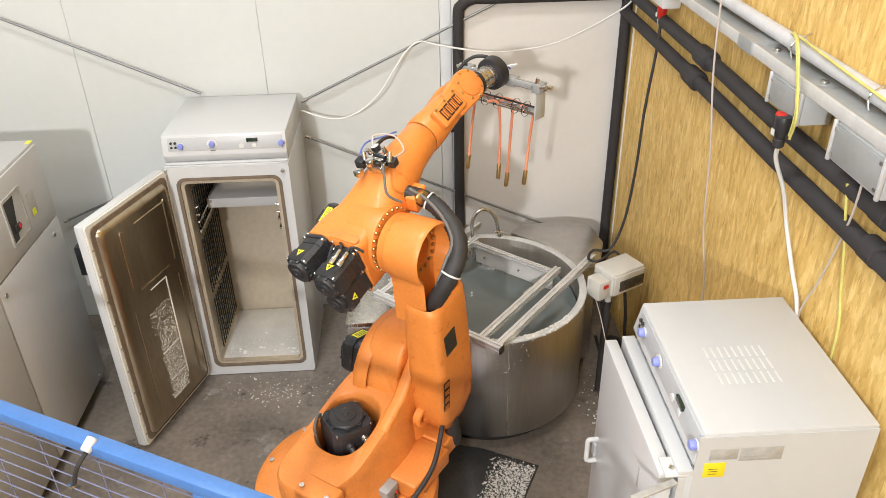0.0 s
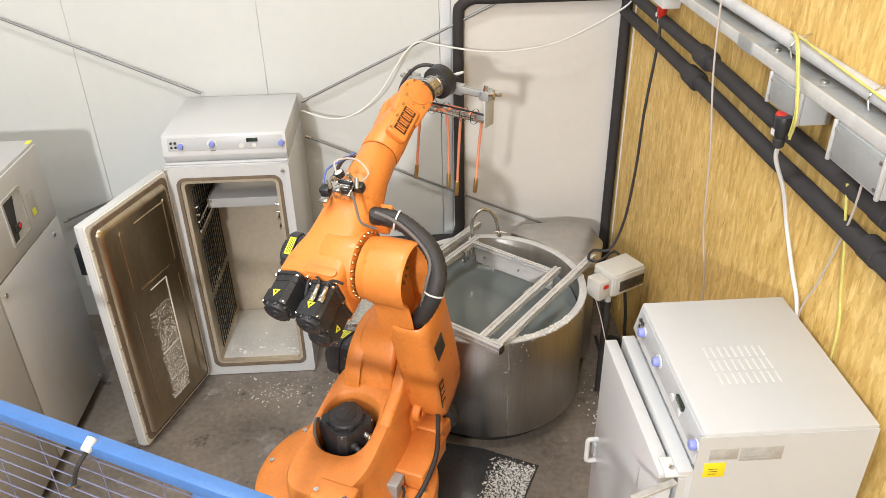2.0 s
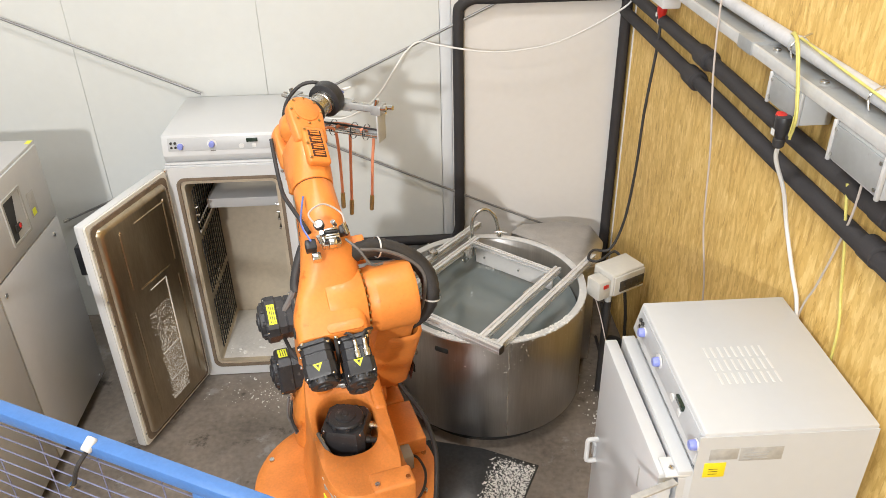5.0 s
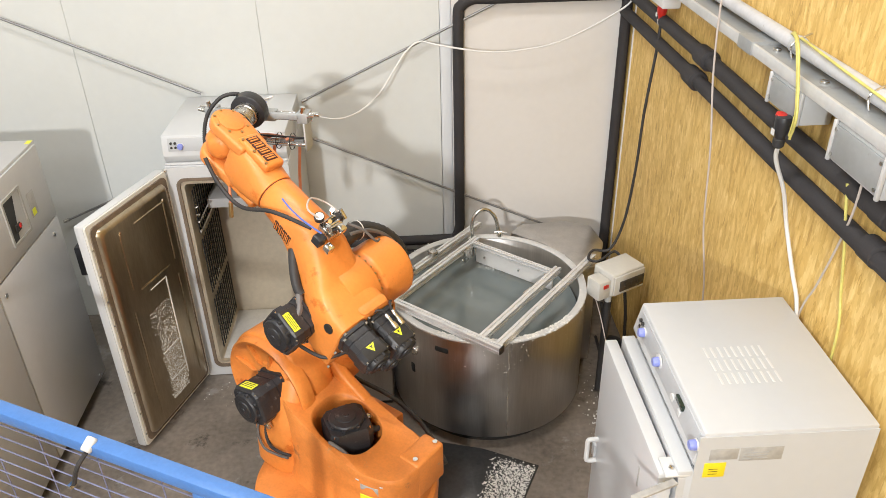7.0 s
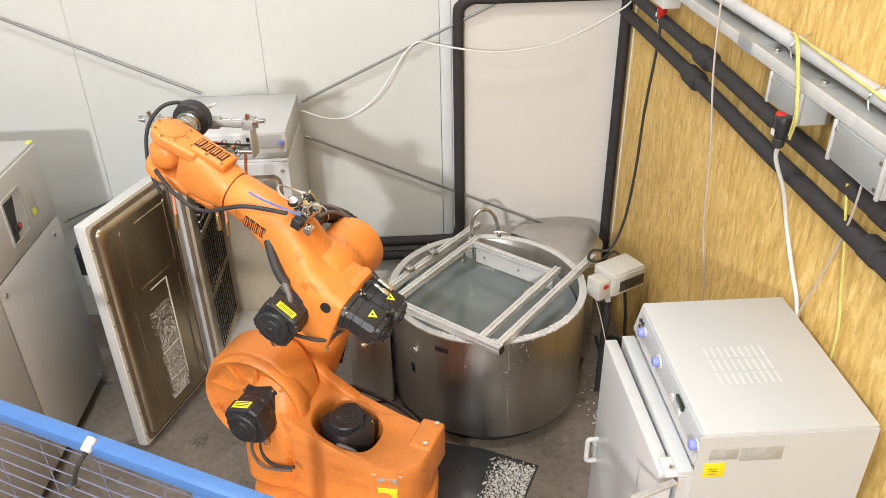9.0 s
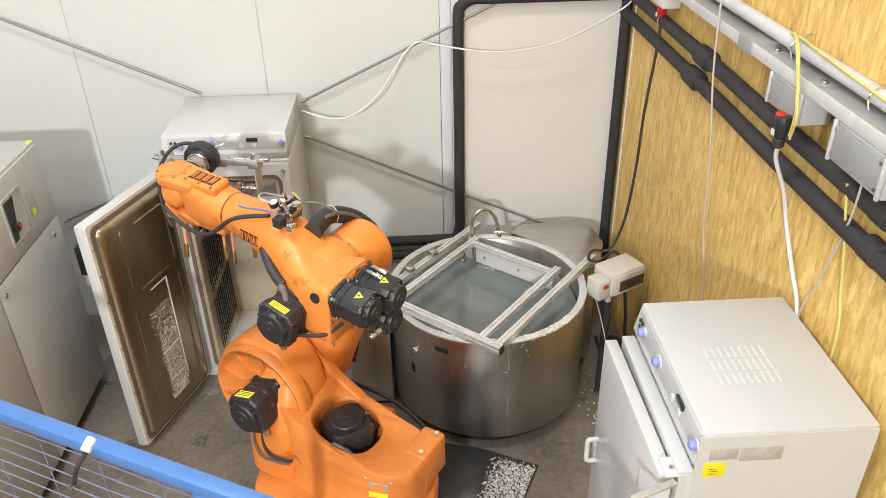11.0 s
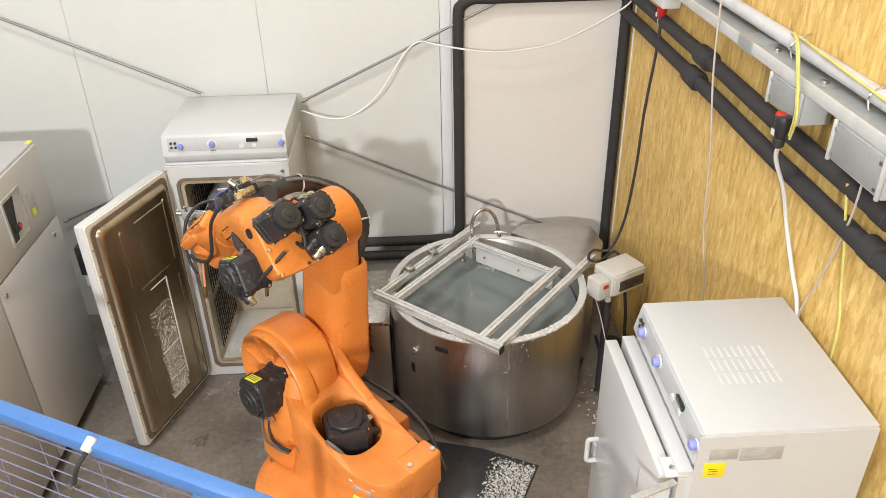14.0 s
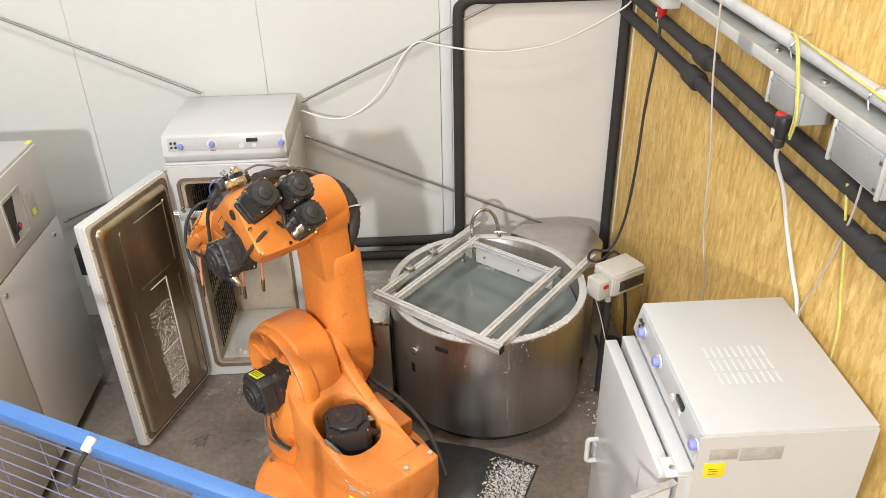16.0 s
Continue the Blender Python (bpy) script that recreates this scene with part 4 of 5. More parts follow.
def badge(parent, m, w=0.030, gap=0.006, n=4, h=0.036):
    """A row of dark plates with light bars, as on the arm."""
    for k in range(n):
        x = k * (w + gap)
        part("badge_plate", box((x, -0.001, 0), (x + w, 0.0025, h), 0.0015, m=m), BADGE, parent, "dark badge plate")
        part("badge_bar", box((x + w * 0.22, 0.002, h * 0.15), (x + w * 0.40, 0.0034, h * 0.85), m=m), ORANGE, parent)
        part("badge_bar", box((x + w * 0.60, 0.002, h * 0.15), (x + w * 0.78, 0.0034, h * 0.85), m=m), ORANGE, parent)


def motor(parent, p, d, length, r, up=(0, 0, 1), plugs=True, label=True, tri=False, cap=0.86):
    """A black servo motor: flange, chamfered square body with cooling grooves, stepped round back cap, two plug sockets."""
    d = Vector(d).normalized()
    u = Vector(up)
    u = (u - d * u.dot(d)).normalized()
    s = u.cross(d)
    m = Matrix((s, u, d)).transposed().to_4x4()
    m.translation = Vector(p)
    c = r * 0.30

    def octo(k, w):
        q, e = r * k, c * k
        return [(q - e, -q, w), (q, -q + e, w), (q, q - e, w), (q - e, q, w), (-q + e, q, w), (-q, q - e, w), (-q, -q + e, w), (-q + e, -q, w)]
    mo = part("motor", loft([octo(1.0, 0), octo(1.0, length * 0.10), octo(0.90, length * 0.12), octo(0.90, length * 0.30), octo(0.86, length * 0.31), octo(0.86, length * 0.34), octo(0.90, length * 0.35), octo(0.90, length * 0.60), octo(0.97, length * 0.62), octo(0.97, length * 0.94), octo(0.90, length)], m=m), BLACKMOTOR, parent, "black servo motor", angle=30)
    part("end_cap", lathe(m @ Vector((0, 0, length - 0.001)), d, [(0, r * cap), (0.012, r * cap), (0.017, r * cap * 0.93), (0.0185, r * 0.46), (0.0225, r * 0.44), (0.024, r * 0.38), (0.0245, r * 0.14), (0.027, r * 0.12), (0.027, 0.001)], 28), BLACKMOTOR, parent, "round black motor end")
    for k in range(8):
        a = radians(22.5 + 45 * k)
        part("cap_lug", cyl(m @ Vector((r * cap * 0.97 * math.cos(a), r * cap * 0.97 * math.sin(a), length)), m @ Vector((r * cap * 0.97 * math.cos(a), r * cap * 0.97 * math.sin(a), length + 0.010)), r * 0.12, 8), BLACKMOTOR, parent)
    for k in (-1, 1):
        for j in (-1, 1):
            part("bolt", cyl(m @ Vector((k * r * 0.84, j * r * 0.84, length * 0.09)), m @ Vector((k * r * 0.84, j * r * 0.84, length * 0.15)), 0.006, 8), CHROME, parent)
            part("bolt", cyl(m @ Vector((k * r * 0.79, j * r * 0.79, length * 0.945)), m @ Vector((k * r * 0.79, j * r * 0.79, length * 0.985)), 0.0035, 8), CHROME, parent)
    if plugs:
        for k, w in ((-0.35, 0.74), (0.35, 0.80)):
            b0 = m @ Vector((r * k, -r * 0.9, length * w))
            part("plug_socket", lathe(b0, m.to_3x3() @ Vector((0.15, -1, -0.25)), [(0, 0.015), (0.016, 0.015), (0.018, 0.011), (0.036, 0.011), (0.04, 0.008)], 12), STEEL if k > 0 else BLACKMOTOR, parent)
    if label:
        part("label", box((-r * 0.50, r * 0.90, length * 0.66), (r * 0.45, r * 0.985, length * 0.90), m=m), LIME, parent, "yellow label")
        for k in range(3):
            part("print_bar", box((-r * 0.42, r * 0.98, length * (0.70 + 0.06 * k)), (r * 0.36, r * 0.992, length * (0.72 + 0.06 * k)), m=m), LABELDARK, parent)
    if tri:
        t = r * 0.30
        part("warning_sign", slab([(-t, 0), (t, 0), (0, 1.7 * t)], "y", r * 0.90, r * 0.978, m=m @ Matrix.Translation((0, 0, length * 0.63))), LIME, parent, "yellow warning triangle")
        part("print_bar", slab([(-t * 0.3, t * 0.3), (t * 0.3, t * 0.3), (0, t * 1.05)], "y", r * 0.97, r * 0.985, m=m @ Matrix.Translation((0, 0, length * 0.63))), LABELDARK, parent)
    return mo


# fixed base
base = part("base", lathe((0, 0, 0), (0, 0, 1), [(0, 0.30), (0.02, 0.30), (0.025, 0.275), (0.20, 0.262), (0.30, 0.262)], 48), ORANGEWORN, robot, "orange cast base")
bolts(base, (0, 0, 0.02), (0, 0, 1), 0.285, 8, 0.012, 0.012)

# turning column: x forward, y to the robot's left


def superring(cx, cy, rx, ry, z, n=40, e=2.6, tilt=(0, 0)):
    out = []
    for i in range(n):
        t = 2 * math.pi * i / n
        c, s = math.cos(t), math.sin(t)
        x = cx + rx * math.copysign(abs(c) ** (2 / e), c)
        y = cy + ry * math.copysign(abs(s) ** (2 / e), s)
        out.append((x, y, z + tilt[0] * x + tilt[1] * y))
    return out


# hull with the well of the turning motor: level at the rear, rising towards the shoulder


def hull_top(x):
    return 0.617 + 0.33 * 0.5 * ((x + 0.13) + math.sqrt((x + 0.13) ** 2 + 0.0009))


def hull_ring(cx, cy, rx, ry, drop, e):
    return [(x, y, hull_top(x) - drop) for x, y, z in superring(cx, cy, rx, ry, 0, 64, e)]


rings = [superring(-0.01, -0.015, 0.290, 0.195, 0.405, 64, 2.6), superring(-0.012, -0.015, 0.292, 0.166, 0.48, 64, 2.8), hull_ring(-0.014, -0.012, 0.294, 0.146, 0.06, 3.2), hull_ring(-0.014, -0.010, 0.294, 0.140, 0.010, 3.2), hull_ring(-0.014, -0.010, 0.288, 0.135, 0.0, 3.2),
         hull_ring(0.0, 0.002, 0.124, 0.108, 0.0, 2.7), hull_ring(0.0, 0.002, 0.119, 0.103, 0.005, 2.6), hull_ring(0.0, 0.002, 0.116, 0.100, 0.03, 2.5), superring(0.0, 0.002, 0.113, 0.097, 0.45, 64, 2.4)]
column = part("column", loft(rings), ORANGEWORN, robot, angle=45)
part("skirt", lathe((-0.022, -0.022, 0.302), (0, 0, 1), [(0, 0.31), (0.006, 0.330), (0.085, 0.336), (0.108, 0.332), (0.118, 0.318), (0.122, 0.29), (0.126, 0.24), (0.126, 0.2)], 64), ORANGEWORN, base, "scuffed orange base ring")
for k in range(10):
    a = radians(18 + 36 * k)
    part("ring_bolt", cyl((-0.022 + 0.298 * math.cos(a), -0.022 + 0.298 * math.sin(a), 0.421), (-0.022 + 0.298 * math.cos(a), -0.022 + 0.298 * math.sin(a), 0.431), 0.010, 8), STEEL, base)
part("step_block", box((-0.005, -0.285, 0.428), (0.215, -0.14, 0.500), 0.008, 3), ORANGEWORN, column, "scuffed orange step casting")
part("step_block", box((0.2155, -0.265, 0.428), (0.32, -0.14, 0.505), 0.010, 3), ORANGEWORN, column, "scuffed orange step casting")
# shoulder casting
def arc(cx, cz, r, a0, a1, n):
    return [(cx + r * math.cos(radians(a0 + (a1 - a0) * k / n)), cz + r * math.sin(radians(a0 + (a1 - a0) * k / n))) for k in range(n + 1)]


SX, SZ = L1 - 0.010, H1 + 0.022
prof = [(0.150, 0.42), (0.152, 0.60), (0.156, 0.70), (0.170, 0.79), (0.205, 0.86)] + arc(SX, SZ, 0.222, 118, -55, 18) + [(0.40, 0.43), (0.25, 0.40)]
part("shoulder", slab(prof, "y", -0.100, 0.050, 0.030, seg=5), ORANGE, column, angle=55)
part("shoulder_flare", loft([superring(0.255, 0.0, 0.125, 0.172, 0.43, 48, 3.2), superring(0.255, 0.0, 0.122, 0.165, 0.56, 48, 3.2), superring(0.258, -0.002, 0.118, 0.150, 0.64, 48, 3), superring(0.262, -0.008, 0.112, 0.122, 0.72, 48, 2.8), superring(0.270, -0.018, 0.100, 0.092, 0.79, 48, 2.6), superring(0.285, -0.024, 0.08, 0.066, 0.84, 48, 2.4)]), ORANGE, column, "smooth orange shoulder casting", angle=60)
# bell with ribs, open to the left
ring = lambda r, y: [(SX + r * math.cos(2 * math.pi * i / 48), y, SZ + r * math.sin(2 * math.pi * i / 48)) for i in range(48)]
part("bell", loft([ring(0.200, 0.02), ring(0.208, 0.050), ring(0.206, 0.074), ring(0.200, 0.081), ring(0.189, 0.079), ring(0.180, 0.066), ring(0.150, 0.052), ring(0.02, 0.0515)], caps=False), ORANGE, column, "open ribbed bell housing", angle=50)
for k in range(9):
    a = radians(20 + 40 * k)
    rm = Matrix.Translation((SX, 0, SZ)) @ Matrix.Rotation(-a, 4, "Y")
    part("rib", slab([(0.075, 0.045), (0.186, 0.045), (0.186, 0.072), (0.10, 0.064)], "z", -0.006, 0.006, 0.002, m=rm), ORANGE, column)
bolts(column, (SX, 0.050, SZ), (0, 1, 0), 0.158, 9, 0.007, 0.008, CHROME)
part("motor_flange", box((0.205, 0.0, 0.645), (0.365, 0.062, 0.80), 0.014, 3), ORANGE, column)
motor(column, (0.285, 0.062, 0.720), (0, 1, 0), 0.136, 0.073, up=(0.25, 0, 1), cap=0.8)
motor(column, (0.0, 0.005, 0.46), (0, 0, 1), 0.218, 0.080, up=(0.5, 1, 0), label=False, cap=0.78)
part("well_plug", lathe((-0.03, 0.085, 0.60), (0.25, 0.35, 1), [(0, 0.011), (0.03, 0.011), (0.034, 0.008), (0.055, 0.008)], 12), CHROME, column, "bright cable plug")
part("well_cable", tube([(-0.016, 0.105, 0.655), (-0.03, 0.11, 0.665), (-0.07, 0.095, 0.64), (-0.085, 0.07, 0.58), (-0.07, 0.05, 0.50)], 0.006, 8), CABLEDARK, column, "grey motor cable")
part("side_web", slab([(0.02, 0.46), (0.30, 0.46), (0.36, 0.80), (0.26, 0.875), (0.19, 0.80), (0.13, 0.735), (0.02, 0.672)], "y", -0.152, -0.104, 0.014, seg=3), ORANGE, column)
part("rear_block", box((-0.308, -0.158, 0.47), (-0.22, -0.012, 0.624), 0.012, 3), ORANGEWORN, column, "scuffed orange rear block")
for x, y in ((-0.283, -0.032), (-0.284, -0.136)):
    part("bolt", cyl((x, y, 0.626), (x, y, 0.634), 0.009, 8), CHROME, column)
side = pose(-0.205, 0.116, 0, 0, 0, 14)
part("rating_plate", box((-0.034, -0.03, 0.546), (0.034, 0.004, 0.580), 0.0008, m=side), LABELGREY, column, "grey rating plate")
part("warning_label", box((-0.034, -0.03, 0.495), (0.034, 0.010, 0.538), 0.0008, m=side), LIME, column, "yellow warning label")
for k in range(6):
    part("print_bar", box((-0.050 + k * 0.018, -0.03, 0.588), (-0.038 + k * 0.018, 0.0005, 0.593), m=side), WHITEPLASTIC, column)
part("cable_loop", tube([(0.27, 0.14, 0.645), (0.265, 0.16, 0.58), (0.23, 0.175, 0.55), (0.18, 0.175, 0.548), (0.13, 0.168, 0.555)], 0.006, 8), RUBBER, column, "black motor cable")
part("cable_loop", tube([(0.30, 0.13, 0.64), (0.305, 0.165, 0.58), (0.26, 0.185, 0.535), (0.20, 0.18, 0.53), (0.14, 0.172, 0.54)], 0.005, 8), CABLEDARK, column, "grey sensor cable")
part("supply_hose", tube([(0.27, -0.23, 0.62), (0.20, -0.26, 0.575), (0.08, -0.30, 0.53), (-0.06, -0.30, 0.49), (-0.18, -0.265, 0.45), (-0.25, -0.235, 0.42)], 0.009, 12), RUBBER, column, "black supply hose")
part("sensor", box((-0.075, -0.215, 0.43), (-0.007, -0.13, 0.495), 0.005), GALV, column, "silver limit switch")
part("sensor_cable", tube([(-0.03, -0.215, 0.455), (-0.06, -0.235, 0.46), (-0.13, -0.24, 0.452), (-0.21, -0.20, 0.45), (-0.27, -0.12, 0.44)], 0.005, 8), RUBBER, column, "black sensor cable")
part("sensor_plug", cyl((-0.022, -0.199, 0.457), (-0.022, -0.218, 0.457), 0.008, 10), RED, column)

# link arm: origin on the shoulder axis, z along the arm
YL0, YL1 = -0.286, -0.116


def link_ring(z, xf, xb, y0, y1, r, cut=0.0):
    """A rounded box section; cut: a larger rounding at the rear inner corner."""
    out = []
    for cx, cy, a0, q in ((xf - r, y1 - r, 0, r), (xb + r + cut, y1 - r - cut, 90, r + cut), (xb + r, y0 + r, 180, r), (xf - r, y0 + r, 270, r)):
        out += [(cx + q * math.cos(radians(a0 + 18 * k)), cy + q * math.sin(radians(a0 + 18 * k)), z) for k in range(6)]
    return out


link = part("link_arm", loft([link_ring(-0.12, -0.02, -0.10, YL0 + 0.05, YL1 - 0.03, 0.03), link_ring(-0.10, 0.02, -0.125, YL0 + 0.025, YL1 - 0.01, 0.035), link_ring(-0.03, 0.050, -0.146, YL0 + 0.008, YL1, 0.03, 0.01), link_ring(0.05, 0.060, -0.150, YL0, YL1, 0.028, 0.02), link_ring(0.20, 0.077, -0.134, YL0, YL1, 0.03, 0.04),
                        link_ring(0.38, 0.088, -0.120, YL0, YL1, 0.035, 0.045), link_ring(0.47, 0.092, -0.114, YL0, YL1 - 0.004, 0.04, 0.04), link_ring(0.488, 0.088, -0.108, YL0 + 0.006, YL1 - 0.006, 0.04, 0.04), link_ring(0.492, 0.082, -0.102, YL0 + 0.014, YL1 - 0.008, 0.035, 0.04), link_ring(0.478, 0.076, -0.105, YL0 + 0.020, YL1 - 0.012, 0.03, 0.04), link_ring(0.42, 0.07, -0.09, -0.245, YL1 - 0.02, 0.03, 0.04)]), ORANGE, robot, angle=55)


# elbow end of the arm: a dome that runs down into the box section, hollow at its outer end
def dome(r, y, half=0.0):
    out = []
    for i in range(72):
        t = 2 * math.pi * i / 72
        c, q = math.cos(t), math.sin(t)
        d = r
        if q < 0 and half:
            d = max(r, min(half / max(abs(c), 1e-6), 0.235 / -q))
        out.append((d * c - 0.016 * (d - r) / 0.12, y, L2 - 0.010 + d * q))
    return out


part("elbow_drum", loft([dome(0.098, -0.084), dome(0.102, -0.087), dome(0.103, -0.108), dome(0.106, -0.112), dome(0.107, -0.118, 0.086), dome(0.108, -0.17, 0.089), dome(0.109, -0.222, 0.089), dome(0.107, -0.236, 0.087), dome(0.103, -0.242, 0.083), dome(0.098, -0.240, 0.077), dome(0.092, -0.228, 0.070), dome(0.088, -0.186, 0.056), dome(0.05, -0.182), dome(0.045, -0.162), dome(0.01, -0.157)], caps=False), ORANGE, link, angle=50)
bolts(link, (0, -0.184, L2 - 0.010), (0, -1, 0), 0.071, 18, 0.007, 0.008, BRASS)
badge(link, Matrix.Translation((-0.120, -0.2870, 0.05)) @ Matrix.Rotation(radians(-78), 4, "Y") @ Matrix.Rotation(radians(180), 4, "Z") @ Matrix.Translation((-0.13, 0, 0)), 0.028, 0.004)
part("access_plate", box((-0.085, -0.289, 0.28), (-0.02, -0.2845, 0.37), 0.002), LABELDARK, link, "dark access plate")
part("hose_sleeve", tube([(0.105, -0.02, 0.772), (0.122, -0.085, 0.762), (0.132, -0.151, 0.745), (0.115, -0.215, 0.722), (0.085, -0.272, 0.692), (0.035, -0.308, 0.656), (-0.02, -0.308, 0.612), (-0.05, -0.280, 0.550), (-0.052, -0.245, 0.49), (-0.045, -0.24, 0.47)], 0.0295, 18, 7, ribs=0.07), RUBBER, link, "thick black corrugated hose")
for p, d in (((-0.02, -0.308, 0.612), (0.5, -0.15, 0.6)), ((0.132, -0.151, 0.745), (-0.02, -1, -0.25))):
    part("cable_tie", lathe(p, d, [(-0.003, 0.034), (0.003, 0.034)], 18, caps=False), WHITEPLASTIC, link, "white cable tie")
part("side_cable", tube([(0.115, -0.09, 0.79), (0.105, -0.16, 0.775), (0.08, -0.235, 0.735), (0.04, -0.285, 0.69), (-0.015, -0.285, 0.645), (-0.06, -0.27, 0.57)], 0.006, 8), CABLEDARK, link, "dark grey cable")
part("lower_hose", tube([(-0.06, -0.23, -0.06), (-0.075, -0.245, -0.12), (-0.08, -0.25, -0.17), (-0.08, -0.24, -0.22)], 0.032, 14, 5, ribs=0.10), RUBBER, link, "black corrugated hose")
for lx, ly, lz in ((-0.165, -0.118, -0.005), (-0.152, -0.178, -0.022)):
    part("lug", lathe((lx, ly, lz), (0, 1, 0), [(0.014, 0.022), (-0.014, 0.022), (-0.016, 0.034), (-0.012, 0.040), (0.012, 0.040), (0.016, 0.034), (0.014, 0.022)], 24, caps=False), ORANGE, link, "ring-shaped orange lug")

# forearm: origin on the elbow axis, x along the arm, z up


def fore_ring(x, zc, ry, rz, e=2.6, yc=0.0, n=36):
    out = []
    for i in range(n):
        t = 2 * math.pi * i / n
        c, s = math.cos(t), math.sin(t)
        out.append((x, yc + ry * math.copysign(abs(c) ** (2 / e), c), zc + rz * math.copysign(abs(s) ** (2 / e), s)))
    return out


fore = part("forearm", loft([fore_ring(-0.136, -0.012, 0.102, 0.098, 8, 0.042), fore_ring(-0.131, -0.012, 0.107, 0.104, 8, 0.042), fore_ring(-0.08, -0.012, 0.109, 0.106, 7, 0.041), fore_ring(-0.03, -0.010, 0.107, 0.110, 5, 0.036), fore_ring(0.005, -0.004, 0.104, 0.112, 4, 0.028), fore_ring(0.04, 0.018, 0.098, 0.116, 3.2, 0.018),
                        fore_ring(0.10, 0.060, 0.089, 0.110, 2.7, 0.006), fore_ring(0.18, 0.098, 0.078, 0.090, 2.3), fore_ring(0.26, 0.118, 0.068, 0.073, 2.0), fore_ring(0.348, RISE, 0.064, 0.066, 2.0), fore_ring(0.355, RISE, 0.060, 0.060, 2.0)]), ORANGE, robot, angle=40)
part("hub", cyl((0, -0.078, 0), (0, 0.04, 0), 0.114, 48, 0.006), ORANGE, fore)
bolts(fore, (0, -0.0775, 0), (0, -1, 0), 0.1055, 26, 0.0056, 0.007, BRASS)
part("boss", box((0.105, -0.120, 0.03), (0.180, -0.05, 0.098), 0.008, 3), ORANGE, fore)
part("hose_clamp", lathe((0.135, -0.122, 0.085), (-0.4, -0.8, 0.3), [(0, 0.020), (0.003, 0.023), (0.022, 0.023), (0.025, 0.018)], 16), BRASS, fore, "bronze hose fitting")
part("top_pad", slab(round_rect(-0.130, -0.050, -0.100, 0.060, 0.0145, 6), "z", 0.088, 0.097, 0.003), ORANGEWORN, fore, "worn oval pad")
part("plug_hole", cyl((-0.088, 0.140, 0.052), (-0.088, 0.1525, 0.052), 0.017, 18), DARKGAP, fore, "dark round plug")
part("side_slot", tube([(0.175, 0.070, 0.088), (0.150, 0.086, 0.070), (0.115, 0.104, 0.046), (0.08, 0.116, 0.028), (0.06, 0.116, 0.02)], 0.0155, 12, 4), RUBBER, fore, "black cable grommet")
part("slot_cable", tube([(0.075, 0.116, 0.026), (0.045, 0.136, 0.014), (0.025, 0.152, 0.008), (0.015, 0.165, 0.0)], 0.011, 8), CABLEDARK, fore, "grey motor cable")
for k in range(4):
    x = 0.272 - k * 0.021
    part("badge_plate", box((x - 0.018, 0.045, 0.086), (x, 0.0695 + 0.0022 * k, 0.124), 0.002), BADGE, fore, "dark badge plate")
    for j in (0.25, 0.68):
        part("badge_bar", box((x - 0.018 * j - 0.0025, 0.066 + 0.0022 * k, 0.091), (x - 0.018 * j, 0.071 + 0.0022 * k, 0.119)), ORANGE, fore)
for y, z in ((-0.055, 0.08), (0.04, 0.082), (0.14, 0.082), (0.142, -0.02), (0.14, -0.105), (0.04, -0.108), (-0.055, -0.105)):
    part("bolt", cyl((-0.137, y, z), (-0.144, y, z), 0.006, 8), CHROME, fore)
motor(fore, (0.016, 0.128, -0.050), (0, 1, 0), 0.095, 0.066, up=(-0.2, 0, 1), cap=0.8)
motor(fore, (-0.138, 0.098, 0.044), (-1, 0, 0), 0.112, 0.049, up=(0, 0.25, 1), tri=True, label=False, plugs=False)
motor(fore, (-0.138, -0.014, 0.030), (-1, 0, 0), 0.124, 0.048, up=(0, 0.1, 1), tri=True, label=False, plugs=False)
for k in (-1, 1):
    part("top_plug", lathe((-0.215, -0.024 + 0.014 * k, 0.080), (1, 0, 0.12), [(0, 0.008), (0.004, 0.010), (0.022, 0.010), (0.024, 0.007), (0.052, 0.007), (0.055, 0.005)], 12), CHROME, fore, "bright cable plug")
    part("plug_cable", tube([(-0.162, -0.024 + 0.014 * k, 0.087), (-0.150, -0.024 + 0.016 * k, 0.094), (-0.136, -0.024 + 0.03 * k, 0.088), (-0.130, -0.024 + 0.05 * k, 0.07)], 0.004, 8), RUBBER, fore, "black cable")
motor(fore, (-0.138, -0.016, -0.064), (-1, 0, 0), 0.112, 0.045, up=(0, -1, 0.2), tri=True, label=False)
part("motor_cable", tube([(-0.165, 0.06, -0.035), (-0.19, 0.055, -0.06), (-0.20, 0.045, -0.02), (-0.18, 0.04, 0.04), (-0.14, 0.04, 0.07)], 0.006, 8), RUBBER, fore, "black motor cable")
part("motor_cable", tube([(-0.15, 0.10, -0.045), (-0.12, 0.15, -0.07), (-0.05, 0.17, -0.09), (0.0, 0.175, -0.10)], 0.006, 8), RUBBER, fore, "black motor cable")
# valve set on top
part("valve_block", box((0.095, -0.030, 0.185), (0.150, 0.028, 0.212), 0.004), STEEL, fore, "steel valve block")
for k in range(5):
    part("manifold", box((0.098 + 0.010 * k, -0.026, 0.2122), (0.105 + 0.010 * k, 0.020, 0.228 + 0.003 * (k % 2)), 0.0015), (BLACKMOTOR, STEEL, CHROME)[k % 3], fore, "small valve of the manifold")
part("gauge", lathe((0.158, 0.028, 0.2385), (0.1, 0.3, 1), [(0, 0.013), (0.0012, 0.013), (0.0016, 0.001)], 20), WHITEPLASTIC, fore, "white gauge dial")
